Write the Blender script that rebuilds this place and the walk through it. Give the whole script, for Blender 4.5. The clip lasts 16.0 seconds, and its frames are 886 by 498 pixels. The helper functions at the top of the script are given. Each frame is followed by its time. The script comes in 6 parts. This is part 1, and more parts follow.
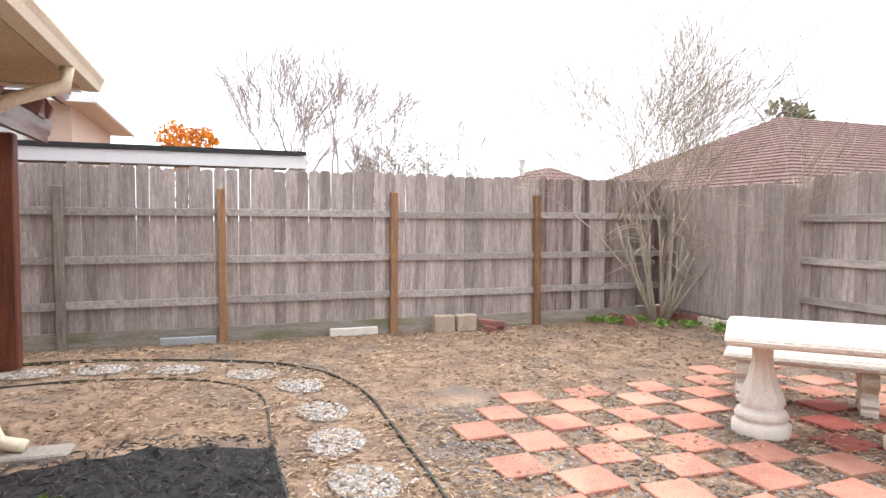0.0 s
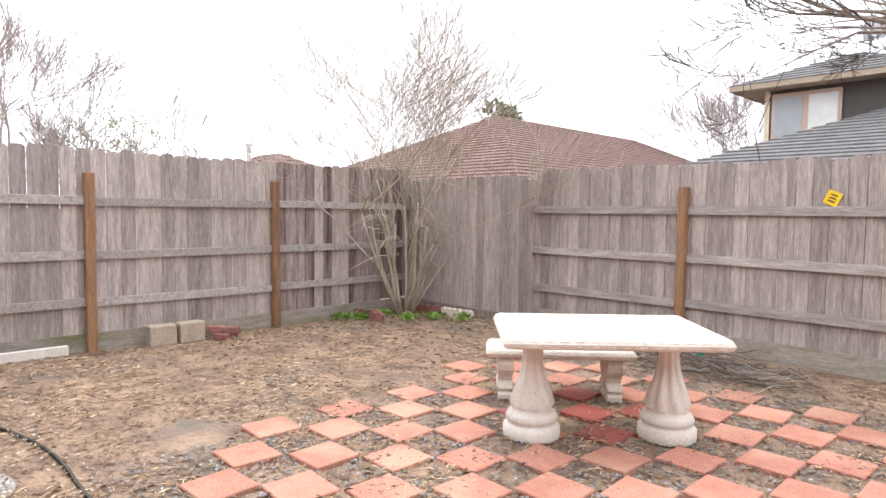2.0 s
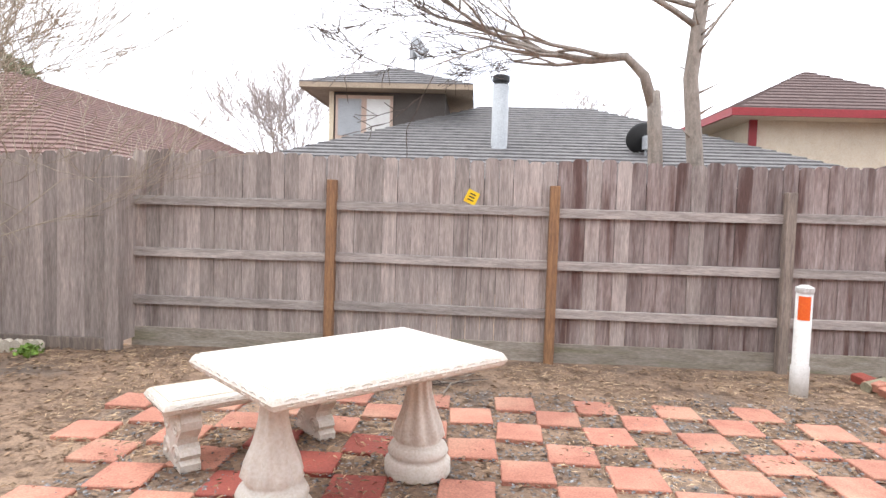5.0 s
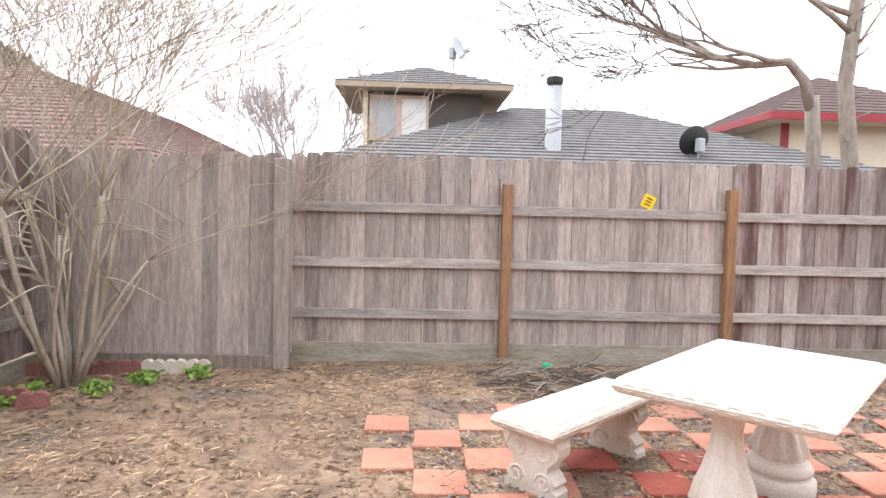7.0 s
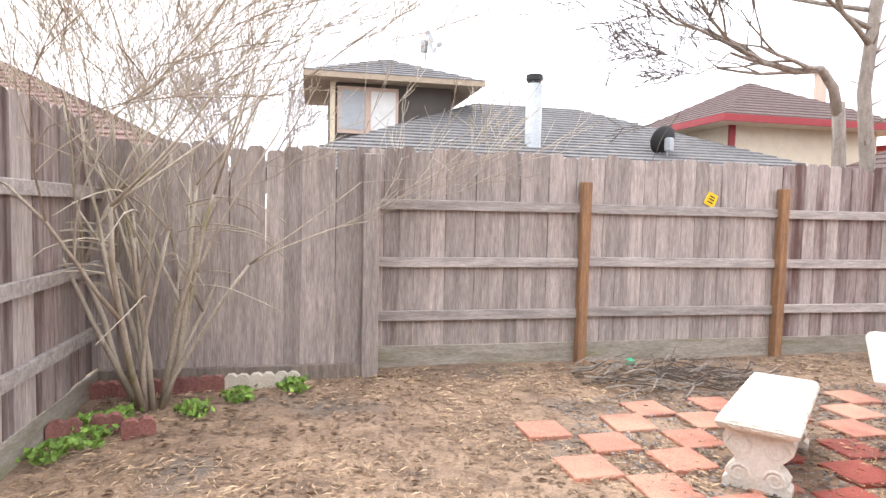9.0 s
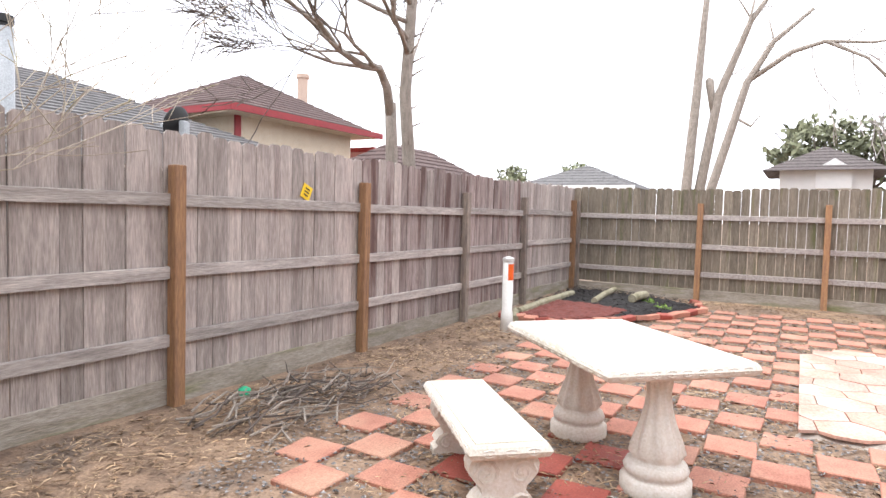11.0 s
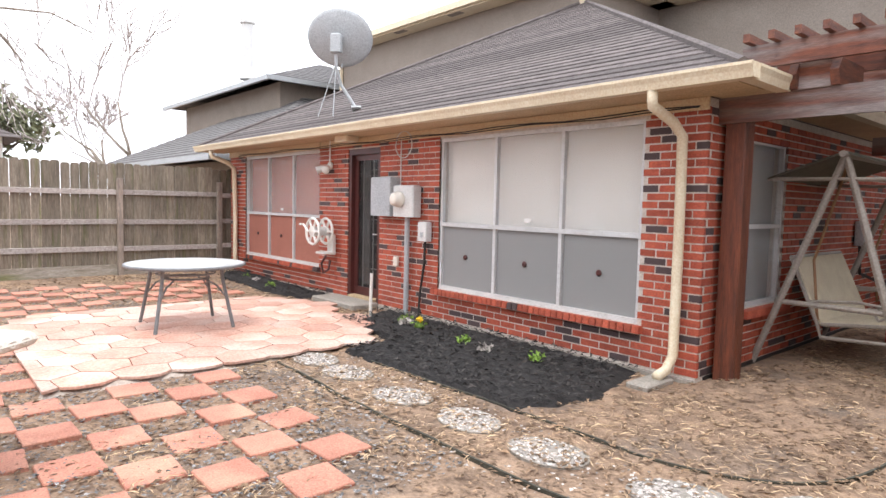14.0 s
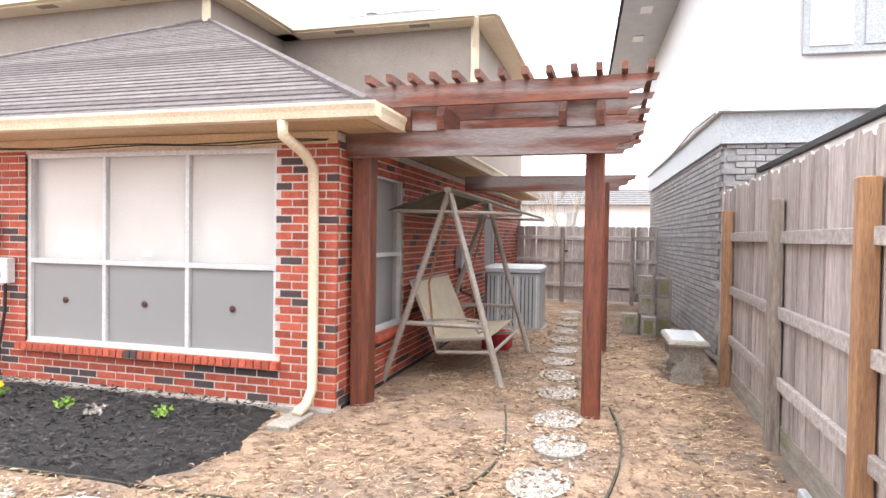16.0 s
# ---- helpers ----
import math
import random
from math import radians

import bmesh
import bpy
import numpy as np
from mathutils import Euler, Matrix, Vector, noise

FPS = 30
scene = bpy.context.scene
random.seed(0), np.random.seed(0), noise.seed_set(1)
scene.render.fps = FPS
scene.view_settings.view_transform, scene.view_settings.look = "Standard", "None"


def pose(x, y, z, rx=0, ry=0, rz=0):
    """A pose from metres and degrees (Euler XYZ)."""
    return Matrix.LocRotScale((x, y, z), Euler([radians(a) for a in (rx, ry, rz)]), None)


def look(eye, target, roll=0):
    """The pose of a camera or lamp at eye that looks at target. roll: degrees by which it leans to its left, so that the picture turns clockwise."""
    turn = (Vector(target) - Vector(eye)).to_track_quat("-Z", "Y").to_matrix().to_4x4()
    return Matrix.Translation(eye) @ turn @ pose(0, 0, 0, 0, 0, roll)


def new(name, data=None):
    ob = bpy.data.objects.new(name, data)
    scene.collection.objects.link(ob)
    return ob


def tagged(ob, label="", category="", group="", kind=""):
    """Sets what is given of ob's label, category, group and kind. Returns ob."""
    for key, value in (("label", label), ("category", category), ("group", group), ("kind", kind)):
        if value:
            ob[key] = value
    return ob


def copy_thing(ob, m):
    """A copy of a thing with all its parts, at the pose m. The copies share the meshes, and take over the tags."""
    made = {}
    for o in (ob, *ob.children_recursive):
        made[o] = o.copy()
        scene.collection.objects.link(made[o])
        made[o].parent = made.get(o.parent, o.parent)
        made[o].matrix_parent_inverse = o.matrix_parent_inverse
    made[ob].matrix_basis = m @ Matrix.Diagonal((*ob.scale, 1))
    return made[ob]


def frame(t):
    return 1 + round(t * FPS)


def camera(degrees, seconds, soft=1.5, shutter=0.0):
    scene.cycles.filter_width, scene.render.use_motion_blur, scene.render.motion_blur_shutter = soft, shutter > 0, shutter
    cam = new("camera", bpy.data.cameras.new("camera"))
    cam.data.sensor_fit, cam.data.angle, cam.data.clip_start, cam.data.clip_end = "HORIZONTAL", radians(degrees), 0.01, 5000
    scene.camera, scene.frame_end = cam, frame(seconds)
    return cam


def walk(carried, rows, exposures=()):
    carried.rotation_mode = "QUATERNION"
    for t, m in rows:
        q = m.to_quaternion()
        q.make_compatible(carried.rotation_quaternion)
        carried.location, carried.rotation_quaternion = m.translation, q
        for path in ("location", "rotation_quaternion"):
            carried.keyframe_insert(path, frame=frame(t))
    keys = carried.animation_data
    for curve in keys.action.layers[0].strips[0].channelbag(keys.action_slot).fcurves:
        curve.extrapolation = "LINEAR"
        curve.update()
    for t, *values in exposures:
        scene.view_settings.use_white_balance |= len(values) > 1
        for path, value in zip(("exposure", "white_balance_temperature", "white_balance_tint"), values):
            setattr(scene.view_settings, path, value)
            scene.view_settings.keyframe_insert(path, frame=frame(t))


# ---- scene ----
cam = camera(71.4, 16.0)
PATH = [
    (0, (3.5, -1.223, 1.434), (1.611, -0.57, 1.345), 0.3),
    (0.5, (3.293, -1.08, 1.443), (1.503, -0.192, 1.352), 0.7),
    (1, (3.13, -1.016, 1.441), (1.448, 0.062, 1.35), 0.8),
    (1.5, (2.903, -1.009, 1.455), (1.337, 0.23, 1.341), 0.8),
    (2, (2.715, -0.984, 1.447), (1.28, 0.405, 1.329), 0.7),
    (2.5, (2.512, -0.913, 1.449), (1.227, 0.616, 1.334), 0.7),
    (3, (2.399, -0.894, 1.468), (1.323, 0.787, 1.355), 0.8),
    (3.5, (2.297, -0.838, 1.451), (1.507, 0.996, 1.339), 0.9),
    (6, (0.073, -0.411, 1.476), (0.136, 1.584, 1.361), 1.5),
    (6.5, (-0.497, -0.378, 1.489), (-0.426, 1.617, 1.372), 1.1),
    (7, (-1.097, -0.391, 1.45), (-1.011, 1.604, 1.338), 1.4),
    (7.5, (-1.689, -0.478, 1.428), (-1.592, 1.516, 1.317), 1.3),
    (8, (-2.167, -0.456, 1.457), (-2.081, 1.539, 1.342), 1.2),
    (10.5, (-3.099, 1.203, 1.432), (-1.645, 2.57, 1.313), 1.5),
    (11, (-3.098, 1.588, 1.442), (-1.37, 2.591, 1.333), 1.5),
    (11.5, (-2.974, 1.924, 1.418), (-1.04, 2.422, 1.313), 1.5),
    (12, (-2.961, 2.144, 1.411), (-0.967, 2.129, 1.263), 1.2),
    (12.5, (-3.121, 2.288, 1.407), (-1.18, 1.829, 1.257), 1.2),
    (13, (-3.309, 2.295, 1.444), (-1.465, 1.536, 1.295), 1.1),
    (13.5, (-3.367, 2.268, 1.447), (-1.659, 1.239, 1.298), 1.1),
    (14, (-3.383, 2.235, 1.446), (-1.881, 0.922, 1.3), 1.3),
    (14.5, (-3.442, 2.19, 1.453), (-2.202, 0.627, 1.311), 1.2),
    (15, (-3.468, 2.11, 1.509), (-2.533, 0.347, 1.374), 0.9),
    (15.5, (-3.403, 2.038, 1.513), (-2.722, 0.159, 1.434), 0.9),
    (16, (-3.229, 2.008, 1.501), (-2.686, 0.083, 1.458), 0.9),
]
walk(cam, [(t, look(eye, goal, lean)) for t, eye, goal, lean in PATH],
     [(0, 1.05), (1.5, 1.02), (3.5, 1.05), (6, 1.0), (8, 1.35), (10.5, 1.2), (11.2, 0.95), (12, 0.6), (12.5, 0.5), (13.5, 0.8), (14.5, 1.2), (15.2, 1.55), (16, 1.74)])

# ---- daylight: bright overcast ----
world = bpy.data.worlds.new("overcast")
scene.world = world
world.use_nodes = True
wn, wl = world.node_tree.nodes, world.node_tree.links
wn.clear()
w_out = wn.new("ShaderNodeOutputWorld")
w_bg = wn.new("ShaderNodeBackground")
w_sky = wn.new("ShaderNodeTexSky")
w_sky.sky_type = 'NISHITA'
w_sky.sun_disc = False
w_sky.sun_elevation = radians(50)
w_sky.sun_rotation = radians(200)
w_dim = wn.new("ShaderNodeVectorMath")
w_dim.operation = 'SCALE'
w_dim.inputs["Scale"].default_value = 0.11
w_noise = wn.new("ShaderNodeTexNoise")
w_noise.inputs["Scale"].default_value = 2.2
w_noise.inputs["Detail"].default_value = 6
w_ramp = wn.new("ShaderNodeValToRGB")
w_ramp.color_ramp.elements[0].position = 0.30
w_ramp.color_ramp.elements[1].position = 0.52
w_ramp.color_ramp.elements[0].color = (0.55, 0.55, 0.55, 1)
w_ramp.color_ramp.elements[1].color = (1, 1, 1, 1)
w_tc = wn.new("ShaderNodeTexCoord")
w_mix = wn.new("ShaderNodeMixRGB")
w_mix.inputs[2].default_value = (1.25, 1.27, 1.38, 1)
wl.new(w_tc.outputs["Generated"], w_noise.inputs["Vector"])
wl.new(w_noise.outputs["Fac"], w_ramp.inputs["Fac"])
wl.new(w_sky.outputs["Color"], w_dim.inputs[0])
wl.new(w_dim.outputs["Vector"], w_mix.inputs[1])
wl.new(w_ramp.outputs["Color"], w_mix.inputs[0])
wl.new(w_mix.outputs["Color"], w_bg.inputs["Color"])
w_bg.inputs["Strength"].default_value = 1.0
wl.new(w_bg.outputs["Background"], w_out.inputs["Surface"])
sun = new("sun", bpy.data.lights.new("sun", 'SUN'))
sun.data.energy = 1.1
sun.data.angle = radians(25)
sun.data.color = (1.0, 0.975, 0.94)
sun.matrix_world = look((0, 0, 20), (3, -5, 0))

# ---- materials ----
def mat(name, c1, c2, rough=0.8, scale=6.0, stretch=(1, 1, 1), bump=0.25, fine=60.0, vary=0.0, island=False, metal=0.0, c3=None, spots=0.62):
    m = bpy.data.materials.new(name)
    m.use_nodes = True
    n, l = m.node_tree.nodes, m.node_tree.links
    b = n["Principled BSDF"]
    tc, oi, add, mp = n.new("ShaderNodeTexCoord"), n.new("ShaderNodeObjectInfo"), n.new("ShaderNodeVectorMath"), n.new("ShaderNodeMapping")
    sc = n.new("ShaderNodeMath")
    sc.operation = 'MULTIPLY'
    sc.inputs[1].default_value = 37.0
    rnd = oi.outputs["Random"]
    if island:
        geo = n.new("ShaderNodeNewGeometry")
        rnd = geo.outputs["Random Per Island"]
    l.new(rnd, sc.inputs[0])
    l.new(tc.outputs["Object"], add.inputs[0])
    l.new(sc.outputs[0], add.inputs[1])
    l.new(add.outputs[0], mp.inputs["Vector"])
    mp.inputs["Scale"].default_value = stretch
    n1, n2 = n.new("ShaderNodeTexNoise"), n.new("ShaderNodeTexNoise")
    n1.inputs["Scale"].default_value, n1.inputs["Detail"].default_value, n1.inputs["Roughness"].default_value = scale, 5, 0.65
    n2.inputs["Scale"].default_value, n2.inputs["Detail"].default_value = fine, 3
    l.new(mp.outputs[0], n1.inputs["Vector"])
    l.new(mp.outputs[0], n2.inputs["Vector"])
    r = n.new("ShaderNodeValToRGB")
    r.color_ramp.elements[0].position, r.color_ramp.elements[1].position = 0.32, 0.68
    r.color_ramp.elements[0].color, r.color_ramp.elements[1].color = (*c2, 1), (*c1, 1)
    l.new(n1.outputs["Fac"], r.inputs["Fac"])
    col = r.outputs["Color"]
    if c3:
        n3 = n.new("ShaderNodeTexNoise")
        n3.inputs["Scale"].default_value, n3.inputs["Detail"].default_value = scale * 0.31, 4
        l.new(mp.outputs[0], n3.inputs["Vector"])
        r3 = n.new("ShaderNodeValToRGB")
        r3.color_ramp.elements[0].position, r3.color_ramp.elements[1].position = spots - 0.08, spots + 0.08
        mx3 = n.new("ShaderNodeMixRGB")
        mx3.inputs[2].default_value = (*c3, 1)
        l.new(n3.outputs["Fac"], r3.inputs["Fac"])
        l.new(r3.outputs["Color"], mx3.inputs[0])
        l.new(col, mx3.inputs[1])
        col = mx3.outputs[0]
    mul = n.new("ShaderNodeMixRGB")
    mul.blend_type = 'OVERLAY'
    mul.inputs[0].default_value = 0.55
    l.new(col, mul.inputs[1])
    l.new(n2.outputs["Fac"], mul.inputs[2])
    col = mul.outputs[0]
    if vary:
        hs, ma = n.new("ShaderNodeHueSaturation"), n.new("ShaderNodeMapRange")
        ma.inputs["To Min"].default_value, ma.inputs["To Max"].default_value = 1 - vary, 1 + vary
        l.new(rnd, ma.inputs["Value"])
        l.new(ma.outputs[0], hs.inputs["Value"])
        l.new(col, hs.inputs["Color"])
        col = hs.outputs[0]
    l.new(col, b.inputs["Base Color"])
    b.inputs["Roughness"].default_value = rough
    b.inputs["Metallic"].default_value = metal
    if bump:
        bp = n.new("ShaderNodeBump")
        bp.inputs["Strength"].default_value, bp.inputs["Distance"].default_value = bump, 0.01
        l.new(n2.outputs["Fac"], bp.inputs["Height"])
        l.new(bp.outputs[0], b.inputs["Normal"])
    return m


def brick_mat(name, island):
    """Red brick, a few burnt dark, by the piece."""
    m = mat(name, (0.46, 0.105, 0.055), (0.31, 0.06, 0.035), 0.8, 9, (1, 1, 1), 0.35, 70, 0.22, island)
    n, l = m.node_tree.nodes, m.node_tree.links
    b = n["Principled BSDF"]
    src = b.inputs["Base Color"].links[0].from_socket
    rnd = [x for x in n if x.bl_idname == ("ShaderNodeNewGeometry" if island else "ShaderNodeObjectInfo")][0].outputs["Random Per Island" if island else "Random"]
    fr, gt, mx = n.new("ShaderNodeMath"), n.new("ShaderNodeMath"), n.new("ShaderNodeMixRGB")
    fr.operation, gt.operation = 'FRACT', 'GREATER_THAN'
    mu = n.new("ShaderNodeMath")
    mu.operation, mu.inputs[1].default_value = 'MULTIPLY', 13.7
    l.new(rnd, mu.inputs[0])
    l.new(mu.outputs[0], fr.inputs[0])
    l.new(fr.outputs[0], gt.inputs[0])
    gt.inputs[1].default_value = 0.89
    l.new(gt.outputs[0], mx.inputs[0])
    l.new(src, mx.inputs[1])
    mx.inputs[2].default_value = (0.075, 0.05, 0.05, 1)
    l.new(mx.outputs[0], b.inputs["Base Color"])
    return m


def glass_mat(name, tint, alpha):
    m = bpy.data.materials.new(name)
    m.use_nodes = True
    n, l = m.node_tree.nodes, m.node_tree.links
    b = n["Principled BSDF"]
    b.inputs["Base Color"].default_value = (*tint, 1)
    b.inputs["Roughness"].default_value = 0.03
    b.inputs["Alpha"].default_value = alpha
    return m


UP = (9, 9, 0.9)
M_PICKET = mat("weathered_cedar", (0.49, 0.425, 0.385), (0.29, 0.245, 0.222), 0.85, 3.0, UP, 0.5, 14, 0.24, c3=(0.26, 0.205, 0.185), spots=0.66)
M_PICKET_S = mat("dark_stained_cedar", (0.36, 0.30, 0.28), (0.19, 0.14, 0.125), 0.85, 3.0, UP, 0.45, 14, 0.3, c3=(0.12, 0.07, 0.06), spots=0.6)
M_PICKET_D = mat("mossy_cedar", (0.27, 0.23, 0.175), (0.135, 0.112, 0.085), 0.85, 3.5, UP, 0.5, 16, 0.22, c3=(0.13, 0.13, 0.06), spots=0.64)
M_RAIL = mat("weathered_rail", (0.5, 0.45, 0.41), (0.28, 0.245, 0.225), 0.85, 3, (0.9, 9, 9), 0.5, 18, 0.15)
M_RAIL_Y = mat("weathered_rail_side", (0.5, 0.45, 0.41), (0.28, 0.245, 0.225), 0.85, 3, (9, 0.9, 9), 0.5, 18, 0.15)
M_POST = mat("treated_post", (0.38, 0.21, 0.10), (0.22, 0.12, 0.07), 0.8, 3, UP, 0.4, 18, 0.25)
M_POST_G = mat("grey_post", (0.34, 0.28, 0.23), (0.17, 0.14, 0.12), 0.85, 3, UP, 0.4, 18, 0.15)
M_KICK = mat("kick_board", (0.40, 0.36, 0.31), (0.24, 0.21, 0.16), 0.9, 3, (1, 1, 6), 0.4, 20, 0.1, c3=(0.2, 0.2, 0.1), spots=0.63)
M_STAIN = mat("red_stained_timber", (0.22, 0.062, 0.028), (0.085, 0.028, 0.018), 0.55, 2.5, UP, 0.4, 18, 0.15)
M_STAINX = mat("red_stained_beam", (0.25, 0.075, 0.035), (0.09, 0.035, 0.026), 0.6, 2.5, (0.9, 9, 9), 0.4, 18, 0.2, c3=(0.27, 0.225, 0.21), spots=0.54)
M_STAINY = mat("red_stained_rafter", (0.21, 0.07, 0.035), (0.07, 0.03, 0.024), 0.6, 2.5, (9, 0.9, 9), 0.4, 18, 0.2)
M_GROUND = mat("dirt_and_thatch", (0.38, 0.262, 0.176), (0.15, 0.1, 0.07), 0.95, 4.0, (1, 1, 1), 0.9, 55, 0, c3=(0.17, 0.135, 0.11), spots=0.62)
M_STRAW = mat("dry_straw", (0.62, 0.47, 0.30), (0.34, 0.22, 0.13), 0.8, 20, vary=0.45, island=True, bump=0)
M_LITTER = mat("leaf_litter", (0.31, 0.205, 0.125), (0.15, 0.1, 0.066), 0.9, 20, vary=0.5, island=True, bump=0)
M_CHIP = mat("grey_gravel", (0.30, 0.29, 0.28), (0.06, 0.06, 0.065), 0.85, 30, vary=0.6, island=True, bump=0)
M_WHITE_G = mat("pale_gravel", (0.56, 0.52, 0.48), (0.24, 0.21, 0.19), 0.8, 40, vary=0.6, island=True, bump=0)
M_MULCH = mat("black_mulch", (0.030, 0.027, 0.026), (0.010, 0.009, 0.009), 0.95, 30, bump=1.0, fine=60)
M_MULCH_C = mat("black_mulch_chips", (0.06, 0.053, 0.05), (0.01, 0.009, 0.009), 0.9, 30, vary=0.6, island=True, bump=0)
M_MULCH_R = mat("red_mulch", (0.22, 0.06, 0.045), (0.09, 0.03, 0.025), 0.9, 30, bump=1.0, fine=50)
M_PAVER = mat("terracotta_paver", (0.52, 0.245, 0.17), (0.40, 0.165, 0.115), 0.85, 5, bump=0.3, fine=90, vary=0.13, c3=(0.52, 0.29, 0.2), spots=0.6)
M_PAVER_D = mat("deep_red_paver", (0.36, 0.085, 0.06), (0.25, 0.055, 0.04), 0.7, 5, bump=0.3, fine=90, vary=0.1)
M_FLAG = mat("pink_flagstone", (0.60, 0.38, 0.30), (0.51, 0.265, 0.195), 0.75, 2.2, bump=0.2, fine=40, vary=0.16, c3=(0.64, 0.5, 0.425), spots=0.56)
M_JOINT = mat("pale_mortar", (0.5, 0.44, 0.38), (0.36, 0.3, 0.25), 0.95, 8)
M_STONE = mat("cast_stone", (0.80, 0.76, 0.68), (0.66, 0.61, 0.53), 0.8, 4, bump=0.3, fine=70, c3=(0.42, 0.38, 0.27), spots=0.66)
M_STONE_T = mat("pale_stone_top", (0.80, 0.76, 0.68), (0.70, 0.65, 0.56), 0.75, 3, bump=0.2, fine=90)
M_SCALLOP = mat("faded_red_concrete", (0.34, 0.15, 0.125), (0.23, 0.095, 0.08), 0.85, 6, bump=0.4, vary=0.15)
M_TAN = mat("tan_concrete", (0.46, 0.38, 0.29), (0.36, 0.29, 0.22), 0.9, 6, bump=0.5, vary=0.1)
M_STONE_B = mat("cream_stone_top", (0.66, 0.60, 0.50), (0.55, 0.49, 0.39), 0.8, 3, bump=0.2, fine=90)
M_STONE_D = mat("mossy_cast_stone", (0.40, 0.36, 0.29), (0.22, 0.19, 0.14), 0.85, 5, bump=0.4, fine=60, c3=(0.2, 0.19, 0.08), spots=0.56)
M_MORTAR = mat("brick_mortar", (0.66, 0.60, 0.54), (0.50, 0.44, 0.38), 0.95, 12, bump=0.4)
M_BRICK, M_BRICK_J = brick_mat("red_brick", False), brick_mat("red_brick_run", True)
M_GBRICK = mat("grey_painted_brick", (0.36, 0.345, 0.34), (0.24, 0.23, 0.225), 0.85, 6, vary=0.12, island=True, bump=0.3)
M_TRIM = mat("cream_trim", (0.72, 0.57, 0.36), (0.64, 0.49, 0.30), 0.5, 3, bump=0.05)
M_GUTTER = mat("pale_cream_gutter", (0.76, 0.66, 0.48), (0.68, 0.57, 0.40), 0.45, 3, bump=0.05)
M_FASCIA = mat("tan_fascia", (0.42, 0.33, 0.24), (0.34, 0.265, 0.19), 0.7, 3, bump=0.05)
M_SOFFIT = mat("tan_soffit", (0.58, 0.44, 0.27), (0.50, 0.37, 0.22), 0.7, 3, bump=0.05)
M_STUCCO = mat("taupe_siding", (0.30, 0.255, 0.215), (0.26, 0.22, 0.185), 0.85, 2, bump=0.15)
M_SHINGLE = mat("dark_shingles", (0.15, 0.128, 0.122), (0.08, 0.068, 0.066), 0.95, 9, bump=0.6, fine=80, vary=0.3, island=True)
M_SHINGLE_G = mat("grey_shingles", (0.18, 0.173, 0.17), (0.11, 0.106, 0.105), 0.95, 5, bump=0.6, fine=60, vary=0.2, island=True)
M_SHINGLE_B = mat("brown_shingles", (0.215, 0.13, 0.11), (0.13, 0.08, 0.068), 0.95, 5, bump=0.6, fine=60, vary=0.2, island=True)
M_SHINGLE_R = mat("dark_brown_shingles", (0.13, 0.088, 0.08), (0.08, 0.054, 0.05), 0.95, 5, bump=0.6, fine=60, vary=0.2, island=True)
M_ALU = mat("white_aluminium", (0.68, 0.68, 0.67), (0.58, 0.58, 0.57), 0.4, 5, bump=0.02)
M_BLIND = mat("vertical_blind", (0.80, 0.775, 0.71), (0.72, 0.69, 0.62), 0.7, 2, bump=0.02)
M_CURTAIN = mat("rust_shade", (0.42, 0.17, 0.12), (0.36, 0.14, 0.10), 0.8, 2, bump=0.02)
M_SCREEN = mat("insect_screen", (0.30, 0.30, 0.292), (0.265, 0.265, 0.258), 0.7, 400, bump=0, fine=600)
M_GLASS = glass_mat("window_glass", (0.85, 0.85, 0.85), 0.12)
M_GREY_METAL = mat("grey_enamel", (0.42, 0.44, 0.45), (0.36, 0.38, 0.39), 0.45, 4, bump=0.03)
M_GLASS_D = glass_mat("dark_door_glass", (0.04, 0.04, 0.04), 0.35)
M_GREY_D = mat("dark_grey_enamel", (0.2, 0.21, 0.215), (0.15, 0.155, 0.16), 0.45, 4, bump=0.03)
M_LIGHT_METAL = mat("pale_enamel", (0.66, 0.66, 0.64), (0.58, 0.58, 0.56), 0.45, 4, bump=0.03)
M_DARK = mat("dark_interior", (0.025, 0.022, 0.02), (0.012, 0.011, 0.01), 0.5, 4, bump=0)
M_MAROON = mat("maroon_paint", (0.10, 0.028, 0.024), (0.07, 0.02, 0.018), 0.4, 4, bump=0.05)
M_SWINGMETAL = mat("taupe_tube", (0.36, 0.32, 0.28), (0.28, 0.245, 0.21), 0.45, 6, bump=0.05)
M_FABRIC = mat("cream_sling", (0.66, 0.58, 0.43), (0.56, 0.48, 0.35), 0.9, 5, bump=0.3, fine=200)
M_CANOPY = mat("olive_canopy", (0.12, 0.11, 0.085), (0.08, 0.075, 0.058), 0.9, 4, bump=0.1)
M_PLASTIC_W = mat("white_plastic", (0.78, 0.78, 0.74), (0.68, 0.67, 0.63), 0.4, 5, bump=0.03)
M_ORANGE = mat("orange_sticker", (0.9, 0.16, 0.02), (0.8, 0.12, 0.02), 0.5, 5, bump=0)
M_YELLOW = mat("yellow_plate", (0.9, 0.62, 0.02), (0.85, 0.55, 0.02), 0.5, 5, bump=0)
M_BLACK = mat("black_ink", (0.02, 0.02, 0.02), (0.015, 0.015, 0.015), 0.6, 5, bump=0)
M_RED = mat("red_trim", (0.33, 0.025, 0.032), (0.27, 0.022, 0.026), 0.5, 5, bump=0)
M_CREAMWALL = mat("cream_stucco", (0.78, 0.67, 0.52), (0.70, 0.59, 0.45), 0.85, 3, bump=0.1)
M_PEACH = mat("peach_siding", (0.62, 0.47, 0.38), (0.56, 0.42, 0.33), 0.85, 3, bump=0.1)
